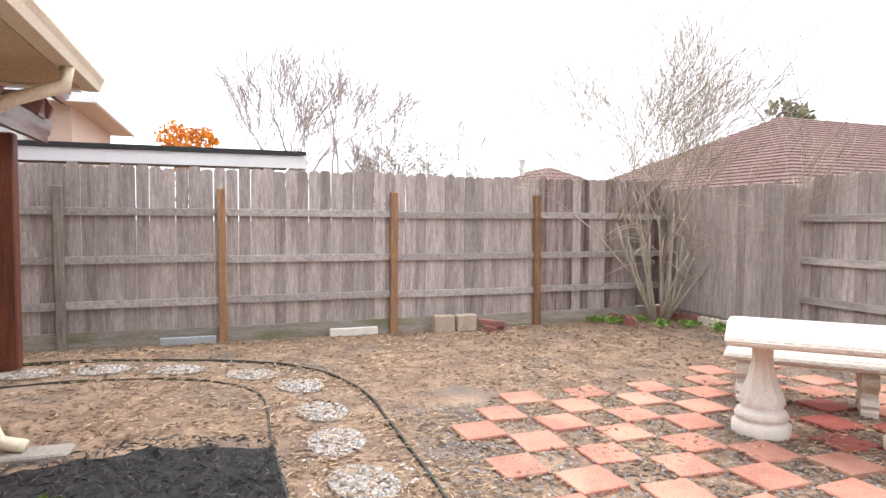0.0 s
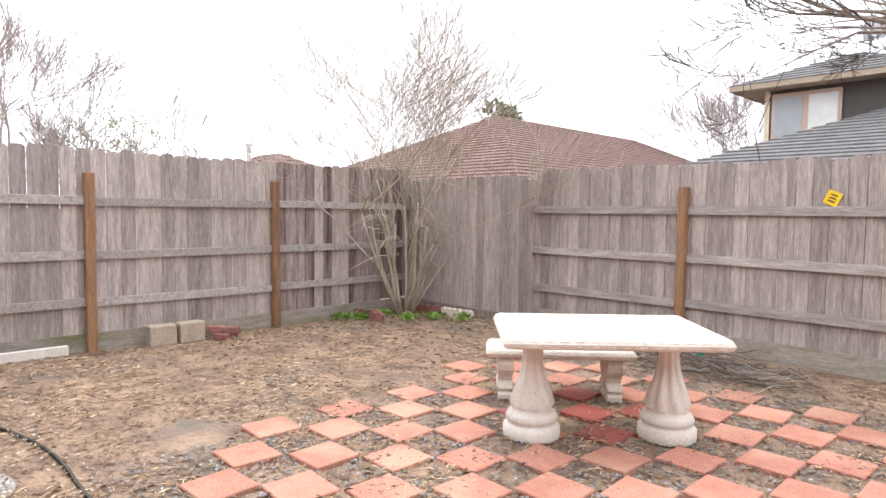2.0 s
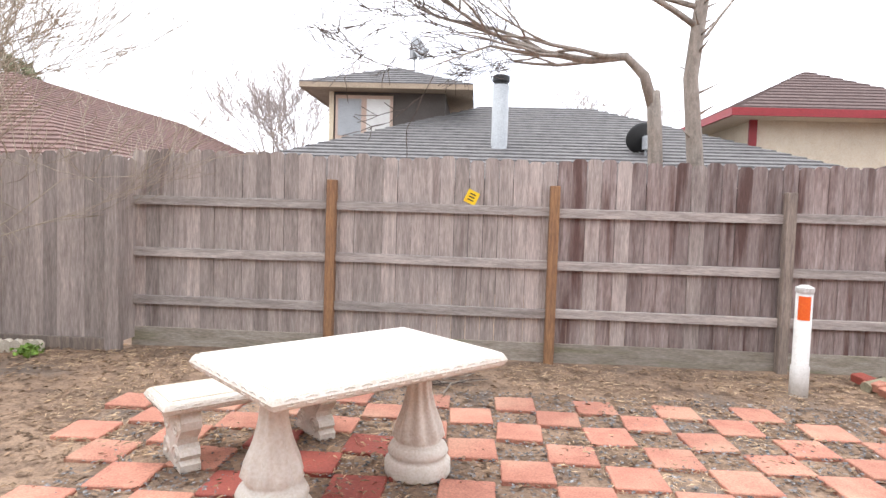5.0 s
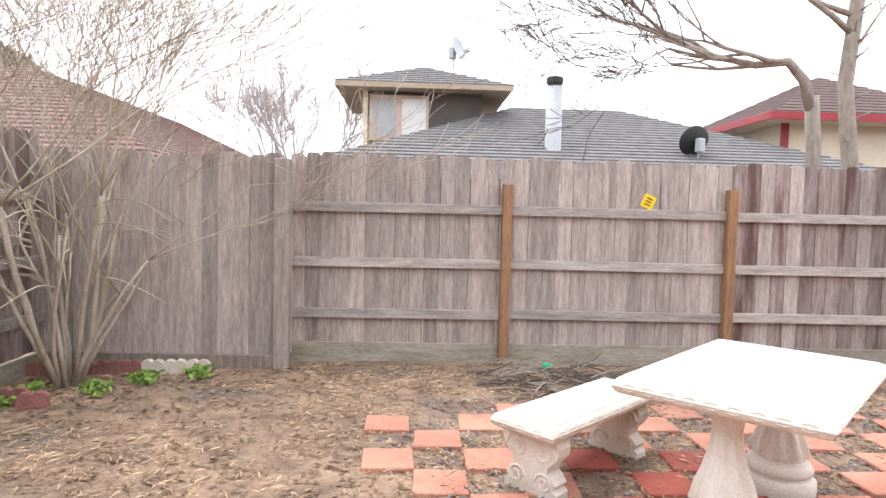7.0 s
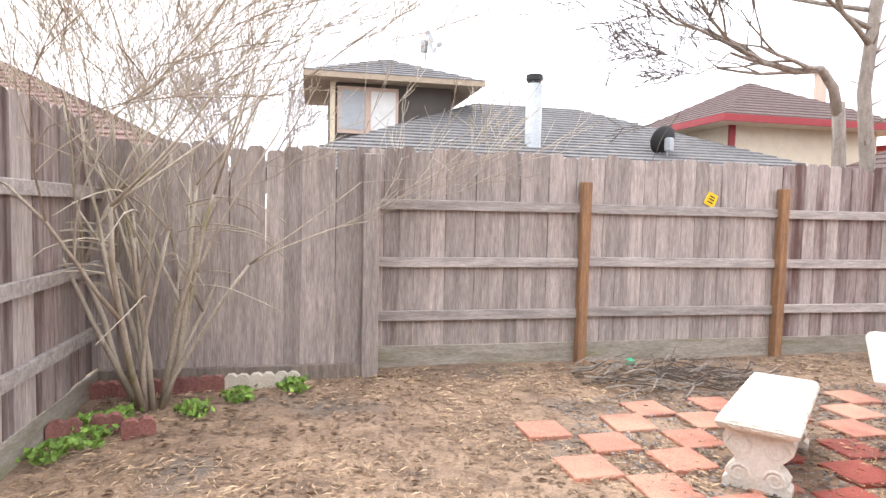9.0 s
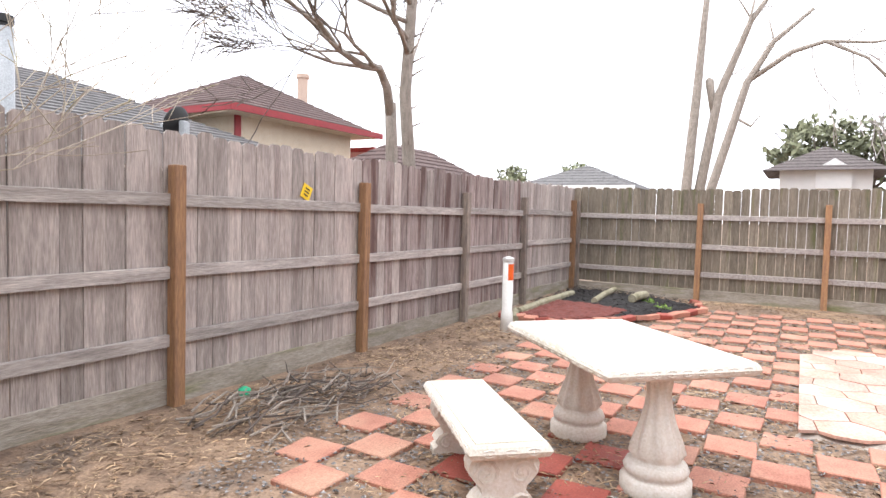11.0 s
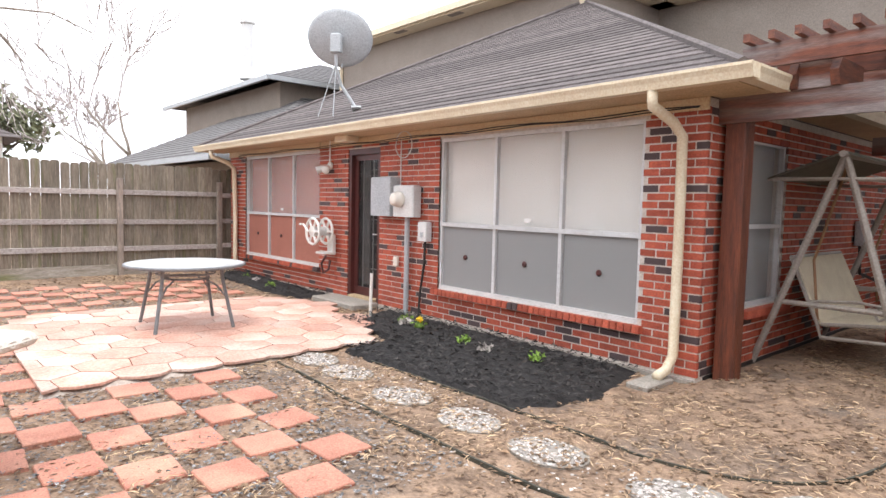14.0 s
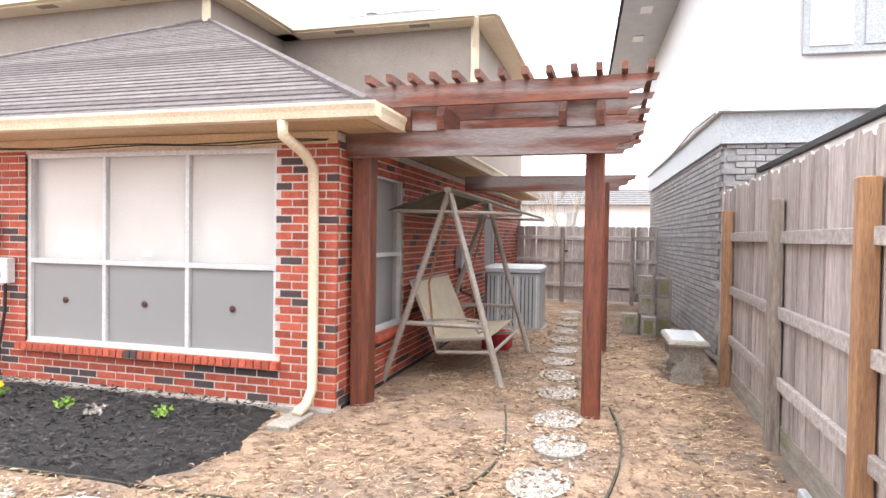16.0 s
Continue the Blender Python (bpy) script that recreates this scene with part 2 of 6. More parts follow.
M_WHITEWALL = mat("white_siding", (0.82, 0.81, 0.79), (0.76, 0.75, 0.73), 0.7, 3, bump=0.1)
M_BROWNWALL = mat("brown_siding", (0.115, 0.10, 0.09), (0.09, 0.078, 0.07), 0.8, 3, bump=0.1)
M_BLOCK = mat("concrete_block", (0.34, 0.31, 0.27), (0.24, 0.22, 0.19), 0.9, 6, bump=0.5, vary=0.15)
M_BARK_PALE = mat("pale_smooth_bark", (0.52, 0.45, 0.36), (0.34, 0.29, 0.225), 0.85, 6, (4, 4, 1), 0.3, c3=(0.25, 0.23, 0.1), spots=0.66)
M_BARK_GREY = mat("grey_bark", (0.42, 0.365, 0.31), (0.22, 0.19, 0.16), 0.9, 6, (3, 3, 1), 0.6)
M_BARK_DARK = mat("dark_bark", (0.17, 0.135, 0.115), (0.08, 0.065, 0.055), 0.9, 6, (3, 3, 1), 0.6)
# distance haze is put into this pale twig colour
M_TWIG = mat("haze_tinted_twigs", (0.46, 0.41, 0.385), (0.34, 0.30, 0.28), 0.9, 6, bump=0)
# far foliage, its green lightened to carry the haze of distance
M_LEAF = mat("hazed_evergreen_leaves", (0.21, 0.22, 0.13), (0.12, 0.13, 0.075), 0.8, 3, vary=0.5, island=True, bump=0)
M_LEAF_Y = mat("bright_leaves", (0.22, 0.34, 0.06), (0.12, 0.22, 0.03), 0.7, 6, vary=0.4, island=True, bump=0)
M_LEAF_O = mat("orange_leaves", (0.75, 0.30, 0.03), (0.5, 0.18, 0.02), 0.8, 6, vary=0.4, island=True, bump=0)
M_LEAF_P = mat("budding_leaves", (0.34, 0.36, 0.17), (0.24, 0.26, 0.11), 0.8, 6, vary=0.4, island=True, bump=0)
M_FLOWER = mat("yellow_petals", (0.9, 0.65, 0.03), (0.8, 0.5, 0.02), 0.6, 6, bump=0)
M_EDGE = mat("black_edging", (0.085, 0.08, 0.06), (0.04, 0.04, 0.03), 0.85, 6, bump=0.2)
M_LOG = mat("mossy_log", (0.40, 0.37, 0.27), (0.22, 0.2, 0.12), 0.9, 6, bump=0.5)
M_TABLE_TOP = mat("frosted_glass_top", (0.62, 0.63, 0.62), (0.54, 0.55, 0.54), 0.25, 5, bump=0.02)
M_REDCLOTH = mat("red_cloth", (0.4, 0.03, 0.03), (0.3, 0.02, 0.02), 0.8, 6)


# ---- mesh builder ----
class Shape:
    def __init__(self):
        self.v, self.f = [], []

    def add(self, verts, faces, m=None):
        k = len(self.v)
        self.v += [tuple(m @ Vector(p)) for p in verts] if m else [tuple(p) for p in verts]
        self.f += [tuple(i + k for i in f) for f in faces]
        return self

    def box(self, x, y, z, sx, sy, sz, m=None, c=0.0):
        """Box centred at x, y, z; c chamfers its upright and upper edges."""
        hx, hy, hz = sx / 2, sy / 2, sz / 2
        if c <= 0:
            p = [(x + a * hx, y + b * hy, z + d * hz) for d in (-1, 1) for a, b in ((-1, -1), (1, -1), (1, 1), (-1, 1))]
            return self.add(p, [(3, 2, 1, 0), (4, 5, 6, 7), (0, 1, 5, 4), (1, 2, 6, 5), (2, 3, 7, 6), (3, 0, 4, 7)], m)
        def ring(ex, ey, zz):
            return [(x - ex + c, y - ey, zz), (x + ex - c, y - ey, zz), (x + ex, y - ey + c, zz), (x + ex, y + ey - c, zz),
                    (x + ex - c, y + ey, zz), (x - ex + c, y + ey, zz), (x - ex, y + ey - c, zz), (x - ex, y - ey + c, zz)]
        p = ring(hx, hy, z - hz) + ring(hx, hy, z + hz - c) + ring(hx - c, hy - c, z + hz)
        f = [tuple(range(7, -1, -1)), tuple(range(16, 24))]
        for r in (0, 8):
            f += [(r + i, r + (i + 1) % 8, r + 8 + (i + 1) % 8, r + 8 + i) for i in range(8)]
        return self.add(p, f, m)

    def lathe(self, profile, n=24, m=None, flute=None):
        """Turned shape about z from (radius, height) pairs. flute(z, angle) scales the radius."""
        p, f = [], []
        for r, z in profile:
            for i in range(n):
                a = 2 * math.pi * i / n
                k = flute(z, a) if flute else 1
                p.append((r * k * math.cos(a), r * k * math.sin(a), z))
        for j in range(len(profile) - 1):
            f += [(j * n + i, j * n + (i + 1) % n, (j + 1) * n + (i + 1) % n, (j + 1) * n + i) for i in range(n)]
        f += [tuple(range(n - 1, -1, -1)), tuple(range((len(profile) - 1) * n, len(profile) * n))]
        return self.add(p, f, m)

    def tube(self, pts, radii, n=8):
        """Round bar along points."""
        pts = [Vector(q) for q in pts]
        if not isinstance(radii, (list, tuple)):
            radii = [radii] * len(pts)
        p, f = [], []
        for j, q in enumerate(pts):
            d = (pts[min(j + 1, len(pts) - 1)] - pts[max(j - 1, 0)]).normalized()
            u = d.orthogonal().normalized() if j == 0 else (u - d * u.dot(d)).normalized()
            w = d.cross(u)
            for i in range(n):
                a = 2 * math.pi * i / n
                p.append(q + (u * math.cos(a) + w * math.sin(a)) * radii[j])
        for j in range(len(pts) - 1):
            f += [(j * n + i, j * n + (i + 1) % n, (j + 1) * n + (i + 1) % n, (j + 1) * n + i) for i in range(n)]
        if n > 3:
            f += [tuple(range(n - 1, -1, -1)), tuple(range((len(pts) - 1) * n, len(pts) * n))]
        return self.add(p, f)

    def prism(self, outline, axis, lo, hi, m=None):
        """Outline of 2D points pushed along an axis: 'x' takes (y, z), 'y' takes (x, z), 'z' takes (x, y)."""
        def at(q, h):
            return {'x': (h, q[0], q[1]), 'y': (q[0], h, q[1]), 'z': (q[0], q[1], h)}[axis]
        n = len(outline)
        p = [at(q, lo) for q in outline] + [at(q, hi) for q in outline]
        f = [tuple(range(n - 1, -1, -1)), tuple(range(n, 2 * n))] + [(i, (i + 1) % n, n + (i + 1) % n, n + i) for i in range(n)]
        return self.add(p, f, m)

    def mesh(self, name, material, smooth=False, weld=False):
        me = bpy.data.meshes.new(name)
        me.from_pydata(self.v, [], self.f)
        me.materials.append(material)
        bm = bmesh.new()
        bm.from_mesh(me)
        if weld:
            bmesh.ops.remove_doubles(bm, verts=bm.verts, dist=1e-5)
        bmesh.ops.recalc_face_normals(bm, faces=bm.faces)
        bm.to_mesh(me)
        bm.free()
        if smooth:
            me.polygons.foreach_set("use_smooth", [True] * len(me.polygons))
        return me


def part(name, shape, material, parent=None, label="", smooth=False):
    ob = new(name, shape.mesh(name, material, smooth, "roof" in name))
    if parent:
        ob.parent = parent
    return tagged(ob, label) if label else ob


def piece(name, me, parent, m):
    ob = new(name, me)
    ob.parent = parent
    ob.matrix_basis = m
    return ob


def thing(name, label, category, group="", kind="", at=(0, 0, 0), turn=0):
    ob = new(name)
    ob.empty_display_size = 0.1
    ob.matrix_basis = pose(*at, 0, 0, turn)
    return tagged(ob, label, category, group, kind)


def lift(x, y):
    """Height of the ground."""
    def s(v):
        v = min(1, max(0, v))
        return v * v * (3 - 2 * v)
    return -0.03 * s((-3.0 - x) / 1.2) + 0.06 * s((-1.2 - y) / 1.8) * s((-0.8 - x) / 0.6) * s((x + 4.3) / 0.8) + 0.03 * s((y - 4) / 1.2) + 0.05 * s((x - 5) / 3)


# ---- ground: one sheet to the horizon ----
def coords(lo, hi, step, far):
    c = list(np.arange(lo, hi + step / 2, step))
    return [-k for k in reversed(far)] + c + list(far)


xs, ys = coords(-6, 10, 0.1, (14, 25, 60, 200, 900)), coords(-14, 7, 0.1, (17, 25, 60, 200, 900))
ground = Shape()
for yy in ys:
    for xx in xs:
        n = noise.noise((xx * 2.3, yy * 2.3, 0)) * 0.012 + noise.noise((xx * 9, yy * 9, 3)) * 0.006
        inside = -6 < xx < 10 and -14 < yy < 7
        ground.v.append((xx, yy, lift(xx, yy) + (n - 0.008 if inside else -0.01)))
w = len(xs)
ground.f = [(j * w + i, j * w + i + 1, (j + 1) * w + i + 1, (j + 1) * w + i) for j in range(len(ys) - 1) for i in range(w - 1)]
tagged(part("ground", ground, M_GROUND, smooth=True), "bare dirt yard with dry thatch and leaf litter", "ground", kind="structure")


# ---- red brick house ----
WX, WY = -1.0, -2.66          # corner of the house; the front wall faces +y
WALL_TOP = 2.35
EAST = 8.66
OPEN = [(-0.43, 2.32, 0.41, 2.23), (3.56, 4.36, 0.0, 2.2), (5.19, 7.97, 0.41, 2.24)]   # x0, x1, z0, z1
house = thing("house", "single-storey red brick house wing with dark hip roof", "house", kind="structure")
wall = Shape()


def wall_pieces(lo, hi, openings, make):
    """Cut a wall run into solid rectangles around its openings."""
    cuts = sorted({lo, hi, *[o[0] for o in openings], *[o[1] for o in openings]})
    for a, b in zip(cuts, cuts[1:]):
        blocked = [o for o in openings if o[0] < (a + b) / 2 < o[1]]
        if not blocked:
            make(a, b, 0, WALL_TOP)
        for o in blocked:
            if o[2] > 0.01:
                make(a, b, 0, o[2])
            if o[3] < WALL_TOP - 0.01:
                make(a, b, o[3], WALL_TOP)


SIDE_OPEN = [(-4.35, -3.45, 0.55, 2.1), (-9.6, -8.6, 0.9, 2.0)]
wall_pieces(WX + 0.012, EAST, OPEN, lambda a, b, z0, z1: wall.box((a + b) / 2, WY - 0.112, (z0 + z1) / 2, b - a, 0.2, z1 - z0))
wall_pieces(-12.5, WY - 0.215, SIDE_OPEN, lambda a, b, z0, z1: wall.box(WX + 0.112, (a + b) / 2, (z0 + z1) / 2, 0.2, b - a, z1 - z0))
wall.box(EAST - 0.1, -7.5, WALL_TOP / 2, 0.2, 9.3, WALL_TOP).box(3.6, -12.4, WALL_TOP / 2, 9.3, 0.2, WALL_TOP)
part("wall", wall, M_MORTAR, house, "red brick wall with pale mortar")
floor_in = Shape().box(3.6, -7.5, 0.02, 9.2, 9.4, 0.04)
# floor coloured near black, indoor shade put into the colour
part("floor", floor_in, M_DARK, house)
foundation = Shape().box(3.72, WY + 0.02, 0.0, 9.4, 0.05, 0.05)
part("foundation", foundation, M_BLOCK, house)

# hip roof with shingle courses
RX0, RX1, RY0, EAVE = WX - 0.45, EAST + 0.4, WY + 0.48, 2.46
HALF = (RX1 - RX0) / 2
PITCH = 0.53
roof = Shape()
courses = 38
for k in range(courses):
    d0, d1 = HALF * k / courses, HALF * (k + 1) / courses
    z0, z1 = EAVE + d0 * PITCH + 0.016, EAVE + d1 * PITCH + 0.002
    n = max(1, int((RX1 - RX0 - 2 * d0) / 0.3))
    for i in range(n):
        a, b = i / n, (i + 1) / n
        xa0, xb0 = RX0 + d0 + (RX1 - RX0 - 2 * d0) * a, RX0 + d0 + (RX1 - RX0 - 2 * d0) * b
        xa1, xb1 = RX0 + d1 + (RX1 - RX0 - 2 * d1) * a, RX0 + d1 + (RX1 - RX0 - 2 * d1) * b
        roof.add([(xa0, RY0 - d0, z0), (xb0, RY0 - d0, z0), (xb1, RY0 - d1, z1), (xa1, RY0 - d1, z1), (xa0, RY0 - d0, z0 - 0.02), (xb0, RY0 - d0, z0 - 0.02)], [(0, 1, 2, 3), (4, 5, 1, 0)])
    for side, xe in ((1, RX0), (-1, RX1)):
        n2 = 24
        for i in range(n2):
            y0, y1 = RY0 - d0 - (10.2 - d0) * i / n2, RY0 - d0 - (10.2 - d0) * (i + 1) / n2
            roof.add([(xe + side * d0, y0, z0), (xe + side * d0, y1, z0), (xe + side * d1, y1 - (d1 - d0), z1), (xe + side * d1, y0 - (d1 - d0), z1)], [(0, 1, 2, 3)])
part("roof", roof, M_SHINGLE, house, "dark weathered asphalt shingles")
hip = Shape()
for side, xe in ((1, RX0), (-1, RX1)):
    hip.tube([(xe, RY0, EAVE + 0.01), (xe + side * HALF, RY0 - HALF, EAVE + HALF * PITCH + 0.01)], 0.045, 6)
part("hip_cap", hip, M_SHINGLE, house)
soffit = Shape().box((RX0 + RX1) / 2, WY + 0.22, WALL_TOP + 0.015, RX1 - RX0 - 0.1, 0.46, 0.02)
soffit.box(WX - 0.22, -7.6, WALL_TOP + 0.015, 0.42, 9.9, 0.02)
part("soffit", soffit, M_SOFFIT, house)
frieze = Shape().box((WX + EAST) / 2, WY + 0.012, WALL_TOP - 0.05, EAST - WX, 0.022, 0.10)
for o in (OPEN[0], OPEN[2]):
    frieze.box((o[0] + o[1]) / 2, WY + 0.03, WALL_TOP - 0.045, o[1] - o[0] + 0.16, 0.03, 0.09)
part("frieze", frieze, M_TRIM, house)
GUT = [(0, 0), (0.10, 0.0), (0.115, 0.05), (0.135, 0.085), (0.135, 0.105), (0.12, 0.105), (0.0, 0.105)]
gutter = Shape().prism([(RY0 - 0.02 + a, EAVE - 0.11 + b) for a, b in GUT], 'x', RX0 - 0.11, RX1)
part("gutter", gutter, M_GUTTER, house, "cream painted metal gutter")
gutter = Shape().prism([(RX0 + 0.02 - a, EAVE - 0.11 + b) for a, b in GUT], 'y', -12.0, RY0 - 0.02)
part("gutter", gutter, M_GUTTER, house)
for x in (WX + 0.21, EAST - 0.34):
    down = Shape().tube([(x, RY0 + 0.04, EAVE - 0.10), (x, RY0 + 0.03, EAVE - 0.22), (x - 0.02, WY + 0.22, EAVE - 0.32), (x - 0.03, WY + 0.08, EAVE - 0.42), (x - 0.03, WY + 0.06, 1.2), (x - 0.03, WY + 0.06, 0.22), (x - 0.01, WY + 0.12, 0.1), (x, WY + 0.26, 0.06)], 0.044, 8)
    part("downspout", down, M_GUTTER, house, "cream metal downspout", True)


def house_window(x0, x1, z0, z1, upper, lower, split):
    win = thing("window_1" if x0 < 1 else "window_2", "six-pane white aluminium window with dark lower insect screens" if x0 < 1 else "white aluminium window with drawn rust shades", "window", kind="structure")
    y = WY - 0.06
    fr = Shape()
    wd = x1 - x0
    for xx in (x0 + 0.02, x0 + wd / 3, x0 + 2 * wd / 3, x1 - 0.02):
        fr.box(xx, y, (z0 + z1) / 2, 0.038, 0.05, z1 - z0)
    for zz, h in ((z0 + 0.02, 0.045), (split, 0.045), (z1 - 0.02, 0.04)):
        fr.box((x0 + x1) / 2, y + 0.003, zz, wd, 0.05, h)
    part("window_frame", fr, M_ALU, win)
    for i in range(3):
        a, b = x0 + wd * i / 3 + 0.03, x0 + wd * (i + 1) / 3 - 0.03
        up = Shape().box((a + b) / 2, y - 0.012, (split + z1) / 2, b - a, 0.004, z1 - split - 0.05)
        pane = part("pane", up, M_GLASS, win)
        pane.visible_shadow = False
        lo = Shape().box((a + b) / 2, y - 0.01, (split + z0) / 2, b - a, 0.004, split - z0 - 0.05)
        part("screen", lo, lower, win)
        knob = Shape().lathe([(0.0, 0), (0.028, 0.0), (0.032, 0.012), (0.02, 0.024), (0, 0.026)], 10, pose((a + b) / 2 + (0.02 if i else 0), y - 0.008, (split + z0) / 2 + 0.02, -90))
        part("suction_knob", knob, M_MAROON, win)
    slats = int(wd / 0.085)
    blind = Shape()
    for i in range(slats):
        blind.box(x0 + (i + 0.5) * wd / slats, y - 0.10, (z0 + z1) / 2, 0.079, 0.003, z1 - z0, Matrix.Translation((x0 + (i + 0.5) * wd / slats, y - 0.10, 0)) @ pose(0, 0, 0, 0, 0, 14) @ Matrix.Translation((-x0 - (i + 0.5) * wd / slats, -y + 0.10, 0)))
    part("blind", blind, upper, win)
    lab = Shape().box(x0 + wd * 0.5, y - 0.007, split + 0.09, 0.10, 0.003, 0.045)
    part("sticker", lab, M_PLASTIC_W, win)
    # soldier-course sill
    n = int((wd + 0.12) / 0.075)
    sill_me = Shape().box(0, 0, 0, 0.066, 0.13, 0.07, None, 0.006).mesh("sill_brick", M_BRICK)
    for i in range(n):
        piece("sill_brick", sill_me, win, pose(x0 - 0.06 + (i + 0.5) * (wd + 0.12) / n, WY + 0.0, z0 - 0.04, 6))
    return win


house_window(*OPEN[0], M_BLIND, M_SCREEN, 1.2)
house_window(*OPEN[2], M_CURTAIN, M_CURTAIN, 1.2)
side = thing("window_3", "narrow aluminium window in the shaded side wall", "window", kind="structure")
a, b, z0, z1 = SIDE_OPEN[0]
fr = Shape()
for yy in (a + 0.02, b - 0.02):
    fr.box(WX + 0.06, yy, (z0 + z1) / 2, 0.05, 0.04, z1 - z0)
for zz in (z0 + 0.02, 1.3, z1 - 0.02):
    fr.box(WX + 0.063, (a + b) / 2, zz, 0.05, b - a, 0.04)
part("window_frame", fr, M_ALU, side)
part("pane", Shape().box(WX + 0.075, (a + b) / 2, (z0 + z1) / 2, 0.005, b - a - 0.04, z1 - z0 - 0.04), M_GLASS, side)
part("blind", Shape().box(WX + 0.14, (a + b) / 2, (z0 + z1) / 2, 0.01, b - a, z1 - z0), M_SCREEN, side)
part("sill", Shape().box(WX - 0.01, (a + b) / 2, z0 - 0.04, 0.14, b - a + 0.1, 0.07), M_BRICK, side)
side2 = thing("window_4", "small aluminium window further along the side wall", "window", kind="structure")
a, b, z0, z1 = SIDE_OPEN[1]
part("pane", Shape().box(WX + 0.075, (a + b) / 2, (z0 + z1) / 2, 0.005, b - a - 0.04, z1 - z0 - 0.04), M_SCREEN, side2)
fr = Shape()
for yy in (a + 0.02, b - 0.02):
    fr.box(WX + 0.06, yy, (z0 + z1) / 2, 0.05, 0.04, z1 - z0)
part("window_frame", fr, M_ALU, side2)

# back door: maroon frame, glass storm door over hanging blinds
door = thing("door_1", "maroon framed glass back door with ornamental bars", "door", kind="structure")
x0, x1, z0, z1 = OPEN[1]
fr = Shape()
for xx in (x0 + 0.035, x1 - 0.035):
    fr.box(xx, WY - 0.07, z1 / 2, 0.07, 0.10, z1)
fr.box((x0 + x1) / 2, WY - 0.067, z1 - 0.04, x1 - x0, 0.10, 0.08)
part("door_frame", fr, M_MAROON, door)
part("threshold", Shape().box((x0 + x1) / 2, WY - 0.05, 0.05, x1 - x0 - 0.14, 0.16, 0.09), M_SOFFIT, door, "tan wooden threshold")
leaf = Shape()
for xx in (x0 + 0.11, x1 - 0.11):
    leaf.box(xx, WY - 0.10, 1.12, 0.08, 0.035, 2.0)
for zz in (0.16, 2.1):
    leaf.box((x0 + x1) / 2, WY - 0.098, zz, x1 - x0 - 0.15, 0.035, 0.12)
part("door_leaf", leaf, M_MAROON, door)
part("glass", Shape().box((x0 + x1) / 2, WY - 0.10, 1.12, x1 - x0 - 0.3, 0.005, 1.9), M_GLASS_D, door)
# added near-black sheet stands in for the shade of the room behind
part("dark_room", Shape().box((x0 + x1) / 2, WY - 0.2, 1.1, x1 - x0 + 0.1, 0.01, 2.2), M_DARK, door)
for xx in (x0 + 0.3, x0 + 0.55):
    part("bar", Shape().box(xx, WY - 0.115, 1.12, 0.018, 0.012, 1.88), M_LIGHT_METAL, door)
for zz in (0.5, 0.85, 1.2, 1.55, 1.9):
    part("bar", Shape().box(x0 + 0.24, WY - 0.114, zz, 0.2, 0.010, 0.012), M_LIGHT_METAL, door)
part("curtain", Shape().box(x0 + 0.52, WY - 0.16, 1.15, 0.16, 0.02, 1.8), M_SCREEN, door)
part("handle", Shape().tube([(x0 + 0.12, WY - 0.08, 1.0), (x0 + 0.12, WY - 0.03, 1.0), (x0 + 0.19, WY - 0.03, 1.0)], 0.011, 6), M_LIGHT_METAL, door, "metal lever")
step = thing("door_step", "low concrete slabs before the back door", "step")
part("slab", Shape().box(4.05, WY + 0.24, 0.035, 1.1, 0.42, 0.07, None, 0.012), M_BLOCK, step)
part("slab", Shape().box(3.95, WY + 0.66, 0.02, 0.9, 0.38, 0.05, pose(0, 0, 0, 0, 0, 2), 0.012), M_STONE_D, step)

# upper storey set back behind the hip roof
upper = thing("upper_storey", "taupe upper storey with cream eaves behind the roof", "house", kind="structure")
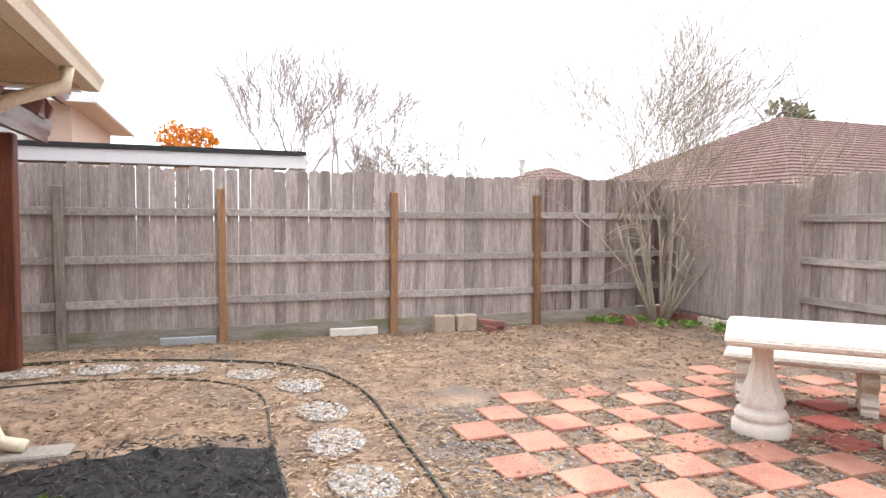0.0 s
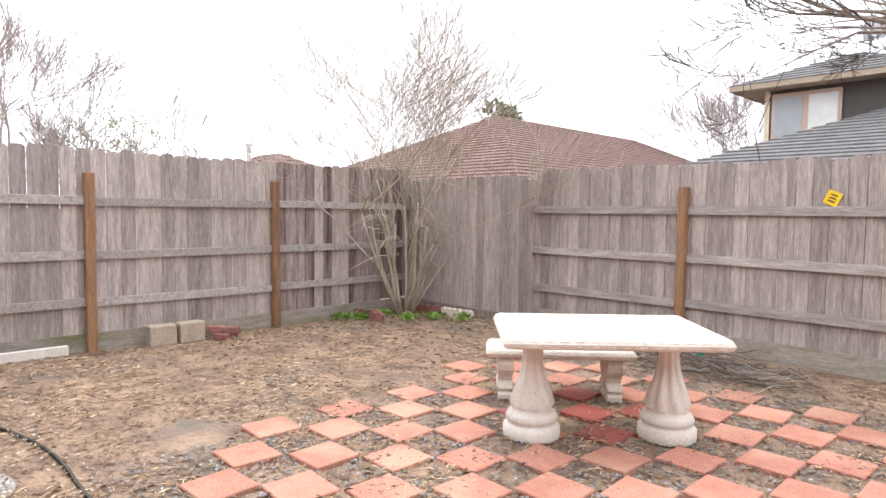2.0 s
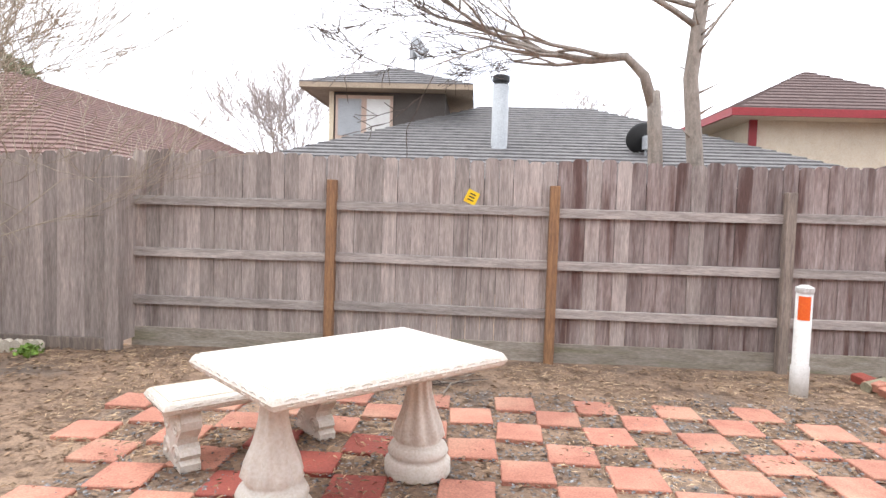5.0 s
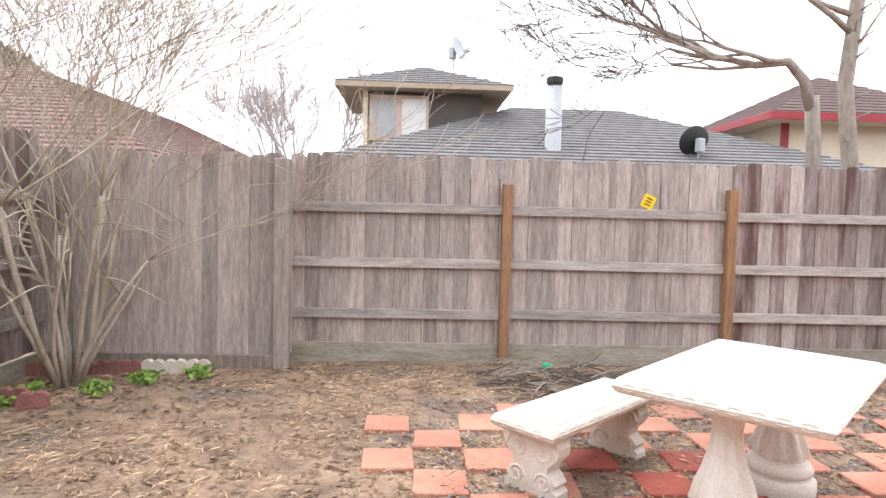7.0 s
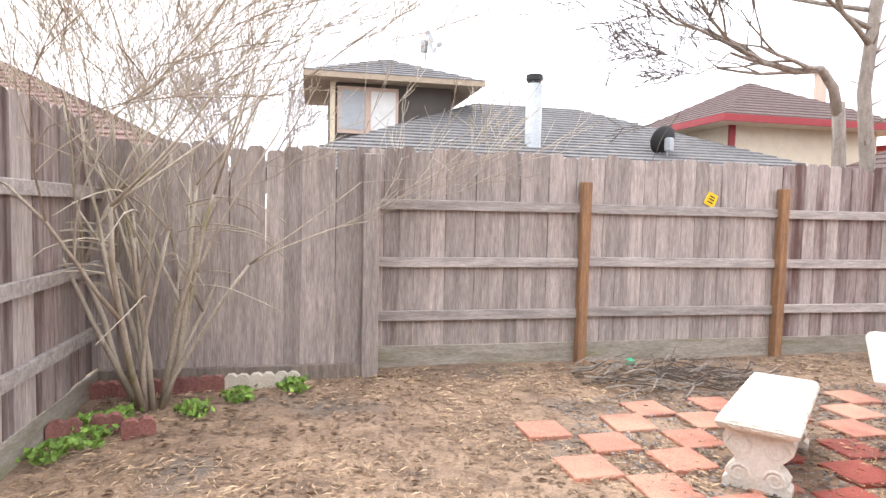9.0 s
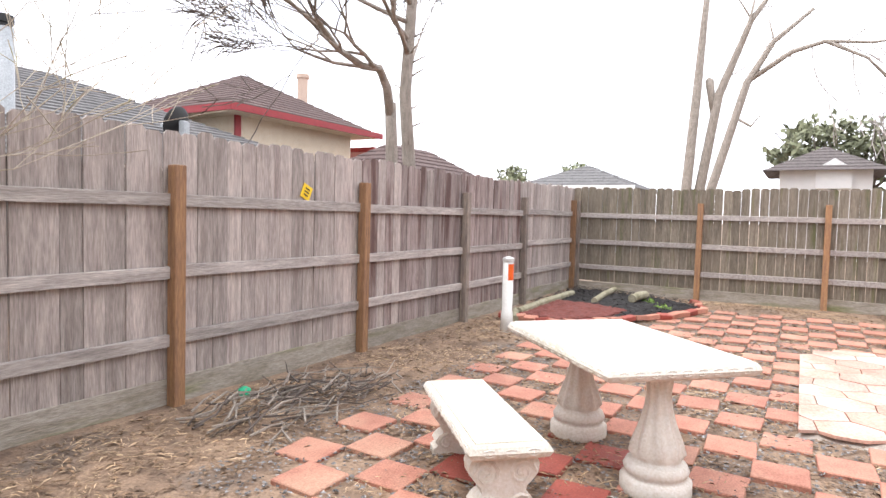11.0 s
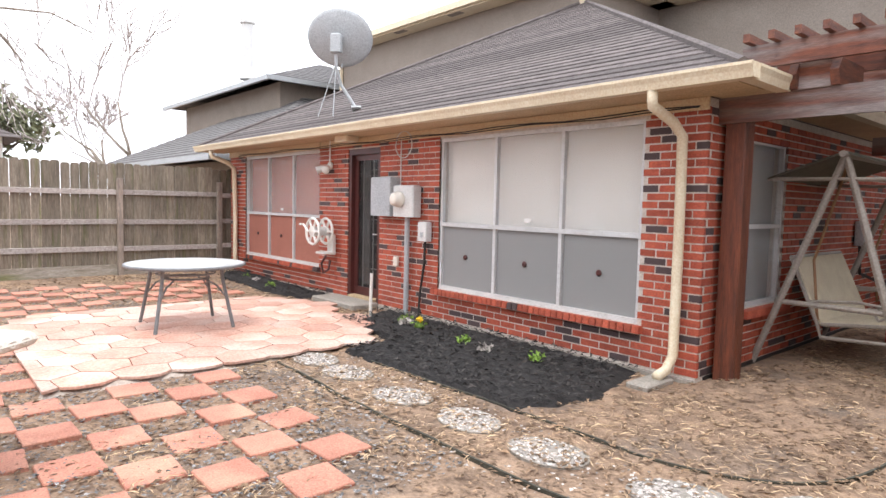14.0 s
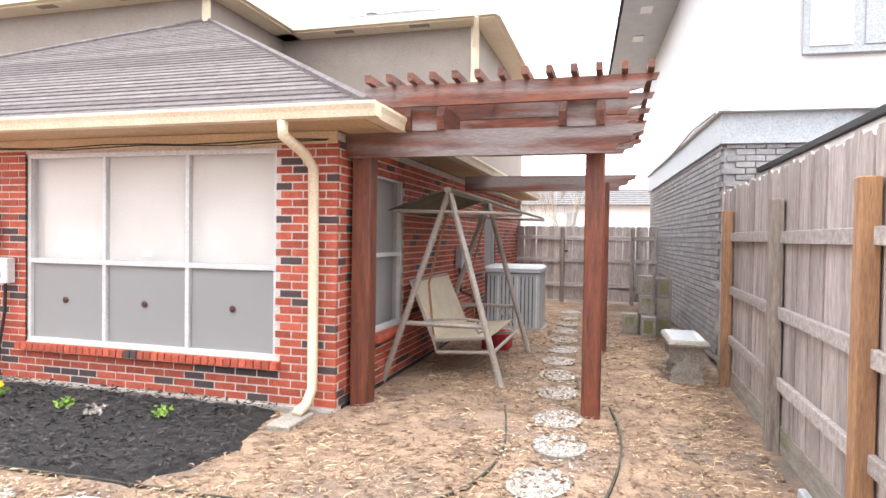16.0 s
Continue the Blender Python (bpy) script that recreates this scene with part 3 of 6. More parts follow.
for (ux0, ux1, uy0, uy1) in ((3.75, 12.2, -7.35, -16), (-0.5, 3.75, -9.9, -16)):
    part("wall", Shape().box((ux0 + ux1) / 2, (uy0 + uy1) / 2, 4.0, ux1 - ux0, abs(uy1 - uy0), 3.3), M_STUCCO, upper)
    part("soffit", Shape().box((ux0 + ux1) / 2, (uy0 + uy1) / 2, 5.64, ux1 - ux0 + 0.84, abs(uy1 - uy0) + 0.84, 0.03), M_GUTTER, upper)
    part("gutter", Shape().box((ux0 + ux1) / 2, uy0 + 0.46, 5.73, ux1 - ux0 + 0.95, 0.12, 0.15, None, 0.02), M_GUTTER, upper)
    part("gutter", Shape().box(ux0 - 0.46, (uy0 + uy1) / 2, 5.73, 0.12, abs(uy1 - uy0) + 0.84, 0.15, None, 0.02), M_GUTTER, upper)
    part("corner_trim", Shape().box(ux0 + 0.04, uy0 + 0.005, 4.0, 0.16, 0.03, 3.3), M_GUTTER, upper)
    cx, cy = (ux0 + ux1) / 2, (uy0 + uy1) / 2
    hx, hy = (ux1 - ux0) / 2 + 0.45, abs(uy1 - uy0) / 2 + 0.45
    h = min(hx, hy)
    ridge = [(cx - hx + h, cy - hy + h), (cx + hx - h, cy + hy - h)]
    rf = Shape().add([(cx - hx, cy - hy, 5.8), (cx + hx, cy - hy, 5.8), (cx + hx, cy + hy, 5.8), (cx - hx, cy + hy, 5.8), (ridge[0][0], ridge[0][1], 5.8 + h * 0.42), (ridge[1][0], ridge[1][1], 5.8 + h * 0.42)],
                     [(0, 1, 5, 4) if hx > hy else (0, 1, 4), (2, 3, 4, 5) if hx > hy else (2, 3, 5), (1, 2, 5) if hx > hy else (1, 2, 5, 4), (3, 0, 4) if hx > hy else (3, 0, 4, 5)])
    part("roof", rf, M_SHINGLE, upper)
part("downspout", Shape().tube([(-0.6, -9.4, 5.65), (-0.52, -9.7, 5.4), (-0.45, -9.84, 5.2), (-0.45, -9.84, 3)], 0.05, 8), M_GUTTER, upper)
part("downspout", Shape().tube([(12.0, -6.9, 5.65), (12.05, -7.2, 5.4), (12.1, -7.3, 5.2), (12.1, -7.3, 3)], 0.05, 8), M_GUTTER, upper)
for x in (0.6, 2.2, 5.2, 7.0, 9.0):
    part("soffit_vent", Shape().box(x, -9.6 if x < 3.7 else -7.05, 5.62, 0.4, 0.14, 0.012), M_STUCCO, upper)
part("roof_vent", Shape().lathe([(0.1, 0), (0.1, 0.35), (0.16, 0.36), (0.16, 0.5), (0.05, 0.55)], 10, pose(2.3, -11.3, 6.2)), M_LIGHT_METAL, upper)

# ---- fences ----
def picket_mesh(w, h, mt):
    c = 0.026
    return Shape().prism([(-w / 2, 0), (w / 2, 0), (w / 2, h - c), (w / 2 - c, h), (-w / 2 + c, h), (-w / 2, h - c)], 'y', -0.008, 0.008).mesh("picket", mt)


def fence(name, label, p0, p1, inward, posts, picket_m, rail_m, post_mats, height=1.9, kick=0.17, rails=(0.47, 0.95, 1.47), gaps=0.0015, post_h=1.72, rng=None, stained=(), stain_m=None):
    """Board fence from p0 to p1; rails and posts stand on the inward side."""
    rng = rng or random.Random(5)
    d = Vector(p1) - Vector(p0)
    length = d.length
    ang = math.degrees(math.atan2(d.y, d.x))
    fn = thing(name, label, "fence", kind="structure", at=(p0[0], p0[1], 0), turn=ang)
    kinds = [picket_mesh(0.1368, height - kick + dz, picket_m) for dz in (0, 0.012, -0.014)]
    dark = [picket_mesh(0.1368, height - kick + dz, stain_m or picket_m) for dz in (0, 0.012, -0.014)]
    n = int(length / 0.1405)
    for i in range(n):
        x = (i + 0.5) * length / n
        q = Vector(p0) + d * (x / length)
        piece("picket", rng.choice(dark if stained and stained[0] < x < stained[1] and rng.random() < 0.85 else kinds), fn, pose(x + rng.uniform(-gaps, gaps), rng.uniform(-0.003, 0.003), kick + lift(q.x, q.y) + rng.uniform(-0.008, 0.008), rng.uniform(-0.3, 0.3), rng.uniform(-0.12, 0.12), 0))
    cuts = [0] + list(posts) + [length]
    for a, b in zip(cuts, cuts[1:]):
        if b - a < 0.1:
            continue
        q = Vector(p0) + d * ((a + b) / 2 / length)
        g = lift(q.x, q.y)
        for z in rails:
            me = Shape().box(0, 0, 0, b - a - 0.01, 0.04, 0.088, None, 0.005).mesh("rail", rail_m)
            piece("rail", me, fn, pose((a + b) / 2, inward * 0.032, z + g + rng.uniform(-0.012, 0.012), 0, rng.uniform(-0.25, 0.25), 0))
        me = Shape().box(0, 0, 0, b - a - 0.006, 0.03, kick + 0.06, None, 0.004).mesh("kick_board", M_KICK)
        piece("kick_board", me, fn, pose((a + b) / 2, inward * 0.004, (kick - 0.04) / 2 + g, 0, 0, 0))
    for i, x in enumerate(posts):
        q = Vector(p0) + d * (x / length)
        me = Shape().box(0, 0, post_h / 2 - 0.05, 0.092, 0.092, post_h + 0.1, None, 0.006).mesh("post", post_mats[i % len(post_mats)])
        piece("post", me, fn, pose(x, inward * 0.066, lift(q.x, q.y), rng.uniform(-0.5, 0.5), rng.uniform(-0.5, 0.5), 0))
    return fn


fence("fence_north", "weathered grey cedar board fence with brown posts", (-2.3, 5.51), (8.77, 5.51), -1, [2.05, 4.23, 6.44, 8.46, 10.9], M_PICKET, M_RAIL, [M_POST, M_POST, M_POST_G, M_POST_G], rng=random.Random(1), height=1.97, stained=(4.3, 8.4), stain_m=M_PICKET_S)
fence("fence_east", "dark mossy cedar board fence", (8.77, 5.51), (8.77, -2.9), -1, [0.12, 2.345, 4.29, 6.17, 7.95], M_PICKET_D, M_RAIL_Y, [M_POST_G, M_POST, M_POST, M_POST_G], rng=random.Random(2), height=1.98)
fence("fence_west", "weathered grey cedar board fence with three rails", (-4.42, -5.9), (-4.42, 5.2), -1, [0.85, 2.89, 4.593, 6.707, 8.814], M_PICKET, M_RAIL_Y, [M_POST, M_POST_G, M_POST, M_POST, M_POST], rng=random.Random(3), height=2.09, gaps=0.002, rails=(0.5, 1.0, 1.56), post_h=1.84, stained=(8.8, 11.2), stain_m=M_PICKET_S)
# the neighbour's flush panel in the corner
panel = thing("fence_panel", "flush weathered board panel without rails", "fence", kind="structure", at=(-4.42, 5.2, 0))
rngp = random.Random(9)
pm = [picket_mesh(0.139, 1.80 + dz, M_PICKET) for dz in (0, 0.02, -0.03)]
for i in range(15):
    piece("picket", rngp.choice(pm), panel, pose(0.07 + i * 0.1405, rngp.uniform(-0.002, 0.002), 0.14, 0, rngp.uniform(-0.3, 0.3), 0))
piece("kick_board", Shape().box(0, 0, 0, 2.1, 0.04, 0.17, None, 0.005).mesh("kick_board", M_POST_G), panel, pose(1.05, -0.03, 0.06))
piece("post", Shape().box(0, 0, 0.95, 0.14, 0.1, 1.92, None, 0.006).mesh("post", M_PICKET), panel, pose(2.12, -0.01, 0.0))
for i in range(2):
    piece("picket", pm[0], panel, pose(2.15, 0.1 + i * 0.14, 0.1, 0, 0, 90))
# side gate
gate = thing("side_gate", "closed weathered board gate across the side passage", "gate", kind="structure", at=(-4.3, -12.2, 0))
gp = picket_mesh(0.138, 1.66, M_PICKET)
for i in range(27):
    piece("picket", gp, gate, pose(0.07 + i * 0.136, 0, 0.1, 0, rngp.uniform(-0.5, 0.5), 0))
for z in (0.45, 1.0, 1.5):
    for a, b in ((0.0, 0.7), (0.78, 2.2), (2.3, 3.6)):
        piece("rail", Shape().box(0, 0, 0, b - a, 0.04, 0.088, None, 0.005).mesh("rail", M_RAIL), gate, pose((a + b) / 2, 0.035, z))
for x in (0.74, 2.25):
    piece("post", Shape().box(0, 0, 0.85, 0.09, 0.09, 1.74, None, 0.006).mesh("post", M_POST_G), gate, pose(x, 0.06, 0))
part("latch", Shape().box(2.2, 0.08, 1.2, 0.14, 0.03, 0.04, None, 0.004), M_BLACK, gate, "black latch")
part("brace", Shape().box(0, 0, 0, 0.09, 0.03, 1.25, pose(0.35, 0.075, 0.7, 0, -38, 0)), M_RAIL, gate)

# ---- bricks of the house: the nearest are single pieces ----
BW, BH, JT = 0.2, 0.0565, 0.0135
brick_full = Shape().box(0, 0, 0, BW, 0.03, BH, None, 0.003).mesh("brick", M_BRICK)
brick_half = Shape().box(0, 0, 0, BW / 2 - 0.006, 0.03, BH, None, 0.003).mesh("brick_half", M_BRICK)
run = Shape()
count = 0
brick_rng = random.Random(4)
for k in range(int(WALL_TOP / (BH + JT))):
    z = 0.05 + k * (BH + JT) + BH / 2
    if z > WALL_TOP - 0.1:
        break
    x = WX - (BW / 2 if k % 2 else 0)
    while x < EAST - 0.02:
        a, b = max(x, WX), min(x + BW, EAST)
        x += BW + JT
        spans = [(a, b)]
        for o in OPEN:
            if o[2] - 0.08 < z < o[3] + 0.02 or (o[2] == 0 and z < o[3]):
                spans = [s2 for s1 in spans for s2 in ((s1[0], min(s1[1], o[0])), (max(s1[0], o[1]), s1[1])) if s2[1] - s2[0] > 0.03]
        for a2, b2 in spans:
            if b2 - a2 < 0.03:
                continue
            yy = WY - 0.021 + brick_rng.uniform(-0.002, 0.002)
            if a2 < 2.6 and count < 300 and abs(b2 - a2 - BW) < 0.002:
                piece("brick", brick_full, house, pose((a2 + b2) / 2, yy, z))
                count += 1
            else:
                run.box((a2 + b2) / 2, yy, z, b2 - a2, 0.03, BH)
    y = WY + 0.011 - (0 if k % 2 else BW / 2)
    while y > -12.4:
        a, b = y - BW, y
        y -= BW + JT
        b = min(b, WY - 0.012)
        spans = [(a, b)]
        for o in SIDE_OPEN:
            if o[2] - 0.08 < z < o[3]:
                spans = [s2 for s1 in spans for s2 in ((s1[0], min(s1[1], o[0])), (max(s1[0], o[1]), s1[1])) if s2[1] - s2[0] > 0.03]
        for a2, b2 in spans:
            if b2 - a2 > 0.03:
                run.box(WX + 0.021, (a2 + b2) / 2, z, 0.03, b2 - a2, BH)
tagged(part("brick_courses", run, M_BRICK_J, house), kind="stuff")

# ---- neighbouring houses ----
def hip_roof(x0, x1, y0, y1, z0, z1, courses=14):
    """Hip roof over a rectangle with shingle courses standing slightly proud of each other."""
    s = Shape()
    half = min(x1 - x0, y1 - y0) / 2
    for k in range(courses):
        a, b = half * k / courses, half * (k + 1) / courses
        za, zb = z0 + (z1 - z0) * k / courses + 0.025, z0 + (z1 - z0) * (k + 1) / courses
        lo = [(x0 + a, y0 + a, za), (x1 - a, y0 + a, za), (x1 - a, y1 - a, za), (x0 + a, y1 - a, za)]
        hi = [(x0 + b, y0 + b, zb), (x1 - b, y0 + b, zb), (x1 - b, y1 - b, zb), (x0 + b, y1 - b, zb)]
        un = [(p[0], p[1], p[2] - 0.025) for p in lo]
        s.add(lo + hi + un, [(i, (i + 1) % 4, 4 + (i + 1) % 4, 4 + i) for i in range(4)] + [(8 + i, 8 + (i + 1) % 4, (i + 1) % 4, i) for i in range(4)])
    return s


def small_window(parent, x, y, z, w, h, axis='y', facing=-1, frame_m=None):
    """Framed window on an outside wall."""
    o = 0.04 * facing
    win = part("window", Shape().box(x + (o if axis == 'x' else 0), y + (o if axis == 'y' else 0), z, *((w, 0.05, h) if axis == 'y' else (0.05, w, h))), frame_m or M_ALU, parent)
    for k in (-1, 1):
        cx, cy = (x + k * w / 4, y + 1.8 * o) if axis == 'y' else (x + 1.8 * o, y + k * w / 4)
        part("pane", Shape().box(cx, cy, z, *((w / 2 - 0.12, 0.02, h - 0.16) if axis == 'y' else (0.02, w / 2 - 0.12, h - 0.16))), M_GREY_METAL if k < 0 else M_PLASTIC_W, win)
    return win


nh = thing("neighbour_house", "grey-shingled house with small brown upper storey", "house")
part("roof", hip_roof(-3.6, 8.2, 9.2, 18.6, 2.0, 3.95, 26), M_SHINGLE_G, nh)
part("wall", Shape().box(2.2, 13.8, 1.0, 10.6, 8.2, 2.0), M_BROWNWALL, nh)
part("upper_wall", Shape().box(-1.0, 14.2, 3.3, 2.5, 2.6, 1.7), M_BROWNWALL, nh)
part("upper_roof", hip_roof(-2.8, 0.85, 12.35, 16.0, 4.12, 4.85, 8), M_SHINGLE_G, nh)
part("fascia", Shape().box(-0.97, 12.38, 4.08, 3.65, 0.05, 0.13).box(-2.78, 14.2, 4.08, 0.05, 3.6, 0.13).box(-0.97, 14.2, 4.04, 3.6, 3.6, 0.03), M_FASCIA, nh)
small_window(nh, -1.5, 12.9, 3.47, 1.25, 0.95, frame_m=M_PEACH)
part("corner_trim", Shape().box(-2.22, 12.88, 3.3, 0.1, 0.05, 1.7), M_GUTTER, nh)
flue = part("flue", Shape().lathe([(0.3, 0), (0.28, 0.05), (0.16, 0.28), (0.15, 0.3), (0.15, 1.42)], 14, pose(1.38, 10.9, 2.4)), M_GREY_METAL, nh, "pale metal chimney flue", True)
part("cap", Shape().lathe([(0.13, 1.42), (0.13, 1.47), (0.155, 1.48), (0.155, 1.58), (0.1, 1.6)], 14, pose(1.38, 10.9, 2.4)), M_BLACK, flue)

nh.matrix_basis = Matrix.Translation((-0.8, -0.4, 1.45)) @ Matrix.Scale(1.09, 4) @ Matrix.Translation((0.8, 0.4, -1.45))


def dish(at, r, yaw, tilt, mast, big, material):
    d = thing("satellite_dish", "grey satellite dish on a bent roof mast" if big else "dark satellite dish on a neighbouring roof", "satellite dish", at=at, turn=yaw)
    prof = [(r * k / 8, r * 0.2 * (k / 8) ** 2) for k in range(9)] + [(r, r * 0.2 + 0.012)] + [(r * k / 8, r * 0.2 * (k / 8) ** 2 + 0.014) for k in range(7, -1, -1)]
    m = pose(0, 0.0, mast) @ pose(0, 0, 0, tilt) @ pose(0, 0, 0.0)
    part("reflector", Shape().lathe([(max(q, 0.001), z) for q, z in prof], 28, m @ Matrix.Diagonal((1.08, 0.92, 1, 1))), material, d, smooth=True)
    part("mast", Shape().tube([(0.0, 0.12, mast - 0.25), (0.0, 0.1, mast - 0.42), (-0.05, 0.02, 0.35), (-0.28, -0.02, 0.0)] if big else [(0, 0.06, mast), (0, 0.06, 0)], 0.025 if big else 0.02, 8), M_GREY_METAL, d)
    part("bracket", Shape().box(0, 0.1, mast - 0.08, 0.16, 0.14, 0.26, None, 0.02), M_GREY_METAL, d)
    part("feed_arm", Shape().tube([m @ Vector((0, -r * 0.9, 0.0)), m @ Vector((0, -r * 0.5, r * 0.8))], 0.014, 6), M_GREY_METAL, d)
    part("feed_horn", Shape().box(0, 0, 0, 0.09, 0.09, 0.12, m @ pose(0, -r * 0.45, r * 0.85), 0.015), M_GREY_METAL, d)
    if big:
        for dx in (-0.1, 0.12):
            part("stay", Shape().tube([(0, 0.1, mast - 0.35), (dx + 0.12, 0.16, -0.12)], 0.008, 5), M_GREY_METAL, d)
        part("foot", Shape().box(-0.29, -0.02, 0.0, 0.14, 0.2, 0.03, pose(0, 0, 0, 26)), M_GREY_METAL, d)
    return d


dish((4.5, WY + 0.1, 2.78), 0.45, 42, 66, 1.0, True, M_GREY_METAL)
dish((4.35, 11.6, 2.55), 0.33, 200, 70, 0.45, False, M_BLACK)
dish((-0.3, 13.6, 4.65), 0.28, 60, 75, 0.5, False, M_GREY_METAL)

rh = thing("neighbour_house", "cream stucco house with red fascia and brown roof", "house")
part("wall", Shape().box(9.1, 15.3, 1.9, 4.2, 4.4, 3.8), M_CREAMWALL, rh)
part("roof", hip_roof(6.35, 11.85, 12.5, 18.1, 3.75, 5.2, 14), M_SHINGLE_R, rh)
part("fascia", Shape().box(9.1, 12.48, 3.72, 5.6, 0.06, 0.16).box(6.33, 15.3, 3.72, 0.06, 5.6, 0.16), M_RED, rh)
part("soffit", Shape().box(9.1, 15.3, 3.66, 5.4, 5.5, 0.03), M_CREAMWALL, rh)
part("corner_trim", Shape().box(7.0, 13.07, 1.9, 0.16, 0.06, 3.7), M_RED, rh)
part("porch_roof", hip_roof(8.5, 13.5, 9.4, 12.4, 2.3, 3.25, 8), M_SHINGLE_R, rh)
part("porch_wall", Shape().box(11, 10.9, 1.15, 4.4, 2.4, 2.3), M_CREAMWALL, rh)
part("side_eave", Shape().box(12.6, 14.2, 3.35, 1.6, 3.0, 0.14), M_RED, rh)
part("flue", Shape().lathe([(0.16, 3.8), (0.16, 5.5), (0.2, 5.5), (0.2, 5.62)], 10, pose(11.2, 15.0, 0)), M_PEACH, rh)

bh = thing("neighbour_house", "low house with weathered brown hip roof", "house")
part("roof", hip_roof(-13.2, -4.2, 7.6, 24.0, 1.95, 4.15, 26), M_SHINGLE_B, bh)
part("wall", Shape().box(-8.7, 15.8, 1.0, 8.2, 15.5, 2.0), M_PEACH, bh)
fh = thing("neighbour_house", "distant low house with brown hip roof", "house")
part("roof", hip_roof(-23, -15, 7.5, 14, 2.0, 3.6, 10), M_SHINGLE_B, fh)
part("wall", Shape().box(-19, 10.7, 1.0, 7, 5.6, 2.0), M_PEACH, fh)
part("flue", Shape().lathe([(0.1, 3.0), (0.1, 3.9), (0.16, 3.92), (0.16, 4.0)], 8, pose(-19.6, 10.2, 0)), M_LIGHT_METAL, fh)
ph = thing("neighbour_house", "peach two-storey house with white eaves", "house")
part("wall", Shape().box(-15.6, -5.9, 2.4, 5.0, 4.2, 4.9), M_PEACH, ph)
part("roof", hip_roof(-18.7, -12.5, -8.6, -3.2, 4.95, 6.0, 8), M_SHINGLE_G, ph)
part("fascia", Shape().box(-15.6, -3.2, 4.9, 6.2, 0.08, 0.2).box(-12.5, -5.9, 4.9, 0.08, 5.4, 0.2), M_WHITEWALL, ph)
part("soffit", Shape().box(-15.6, -5.9, 4.82, 6.1, 5.3, 0.03), M_PEACH, ph)
small_window(ph, -13.05, -5.2, 3.6, 1.0, 1.2, 'x', 1)
ph.matrix_basis = pose(0, -0.9, -0.7)

wh = thing("neighbour_house", "neighbour's white-sided upper storey over grey brick", "house")
gb = Shape()
for k in range(35):
    z = 0.04 + k * 0.075
    for i in range(35):
        y = -6.0 - (i + (0.5 if k % 2 else 0)) * 0.2145
        gb.box(-4.55, y - 0.1, z + 0.03, 0.03, 0.203, 0.062)
    for i in range(8):
        x = -4.68 - (i + (0.5 if k % 2 else 0)) * 0.2145
        gb.box(x, -5.96, z + 0.03, 0.203, 0.03, 0.062)
tagged(part("brick_courses", gb, M_GBRICK, wh, "grey painted brick"), kind="stuff")
part("wall", Shape().box(-7.06, -9.98, 1.32, 5.0, 8.0, 2.64), M_GBRICK, wh)
part("band", Shape().box(-7.05, -9.95, 2.84, 5.1, 8.1, 0.4), M_GREY_METAL, wh, "grey trim band")
part("upper_wall", Shape().box(-7.05, -9.9, 4.3, 5.2, 8.2, 2.6), M_WHITEWALL, wh, "white lap siding")
part("corner_trim", Shape().box(-4.5, -5.78, 4.2, 0.14, 0.04, 2.4), M_LIGHT_METAL, wh)
part("soffit", Shape().box(-6.9, -9.7, 5.52, 6.7, 9.2, 0.04), M_GREY_METAL, wh)
for y in (-6.2, -7.8, -9.4, -11.0):
    part("soffit_vent", Shape().box(-3.95, y, 5.495, 0.2, 0.35, 0.014), M_PLASTIC_W, wh)
part("roof", hip_roof(-10.4, -3.5, -14.4, -5.0, 5.56, 7.1, 14), M_SHINGLE, wh)
small_window(wh, -5.85, -5.78, 4.3, 1.1, 1.4, 'y', 1, M_GREY_METAL)
part("cable", Shape().tube([(-4.45, -12.5, 3.0), (-4.43, -10, 2.94), (-4.43, -7.5, 3.05), (-4.43, -5.9, 3.0)], 0.008, 5), M_BLACK, wh)
wh.matrix_basis = pose(0.12, 0, 0) @ Matrix.Translation((-4.45, -5.96, 0)) @ pose(0, 0, 0, 0, 0, 3.2) @ Matrix.Translation((4.45, 5.96, 0))
cover = thing("patio_cover", "neighbour's flat patio cover with white fascia", "patio cover", at=(0.36, 0, 0))
part("roof", Shape().box(-6.6, -3.05, 2.33, 2.8, 5.5, 0.04), M_SHINGLE, cover)
part("fascia", Shape().box(-5.18, -3.05, 2.2, 0.05, 5.5, 0.16).box(-6.6, -0.28, 2.2, 2.8, 0.05, 0.16), M_WHITEWALL, cover)
part("edge_strip", Shape().box(-5.15, -3.05, 2.31, 0.06, 5.56, 0.05), M_BLACK, cover)
for y in (-0.4, -3.0, -5.6):
    part("post", Shape().box(-5.3, y, 1.08, 0.09, 0.09, 2.16), M_WHITEWALL, cover)

eh = thing("neighbour_house", "taupe house with grey hip roofs beyond the fence", "house")
part("roof", hip_roof(9.3, 20.5, -13.5, -2.6, 2.35, 5.1, 26), M_SHINGLE_G, eh)
part("wall", Shape().box(15, -8.3, 1.2, 10, 9.2, 2.35), M_STUCCO, eh)
part("upper_wall", Shape().box(17.6, -9.4, 3.9, 8.0, 6.5, 2.0), M_STUCCO, eh)
part("upper_roof", hip_roof(13.0, 22.2, -13.3, -5.5, 4.9, 6.4, 14), M_SHINGLE_G, eh)
part("gutter", Shape().box(13.0, -9.4, 4.87, 0.1, 7.8, 0.13).box(17.6, -5.5, 4.87, 9.2, 0.1, 0.13), M_GREY_METAL, eh)
part("gutter", Shape().box(9.28, -8.0, 2.32, 0.1, 10.8, 0.12).box(15, -2.58, 2.32, 11, 0.1, 0.12), M_GREY_METAL, eh)
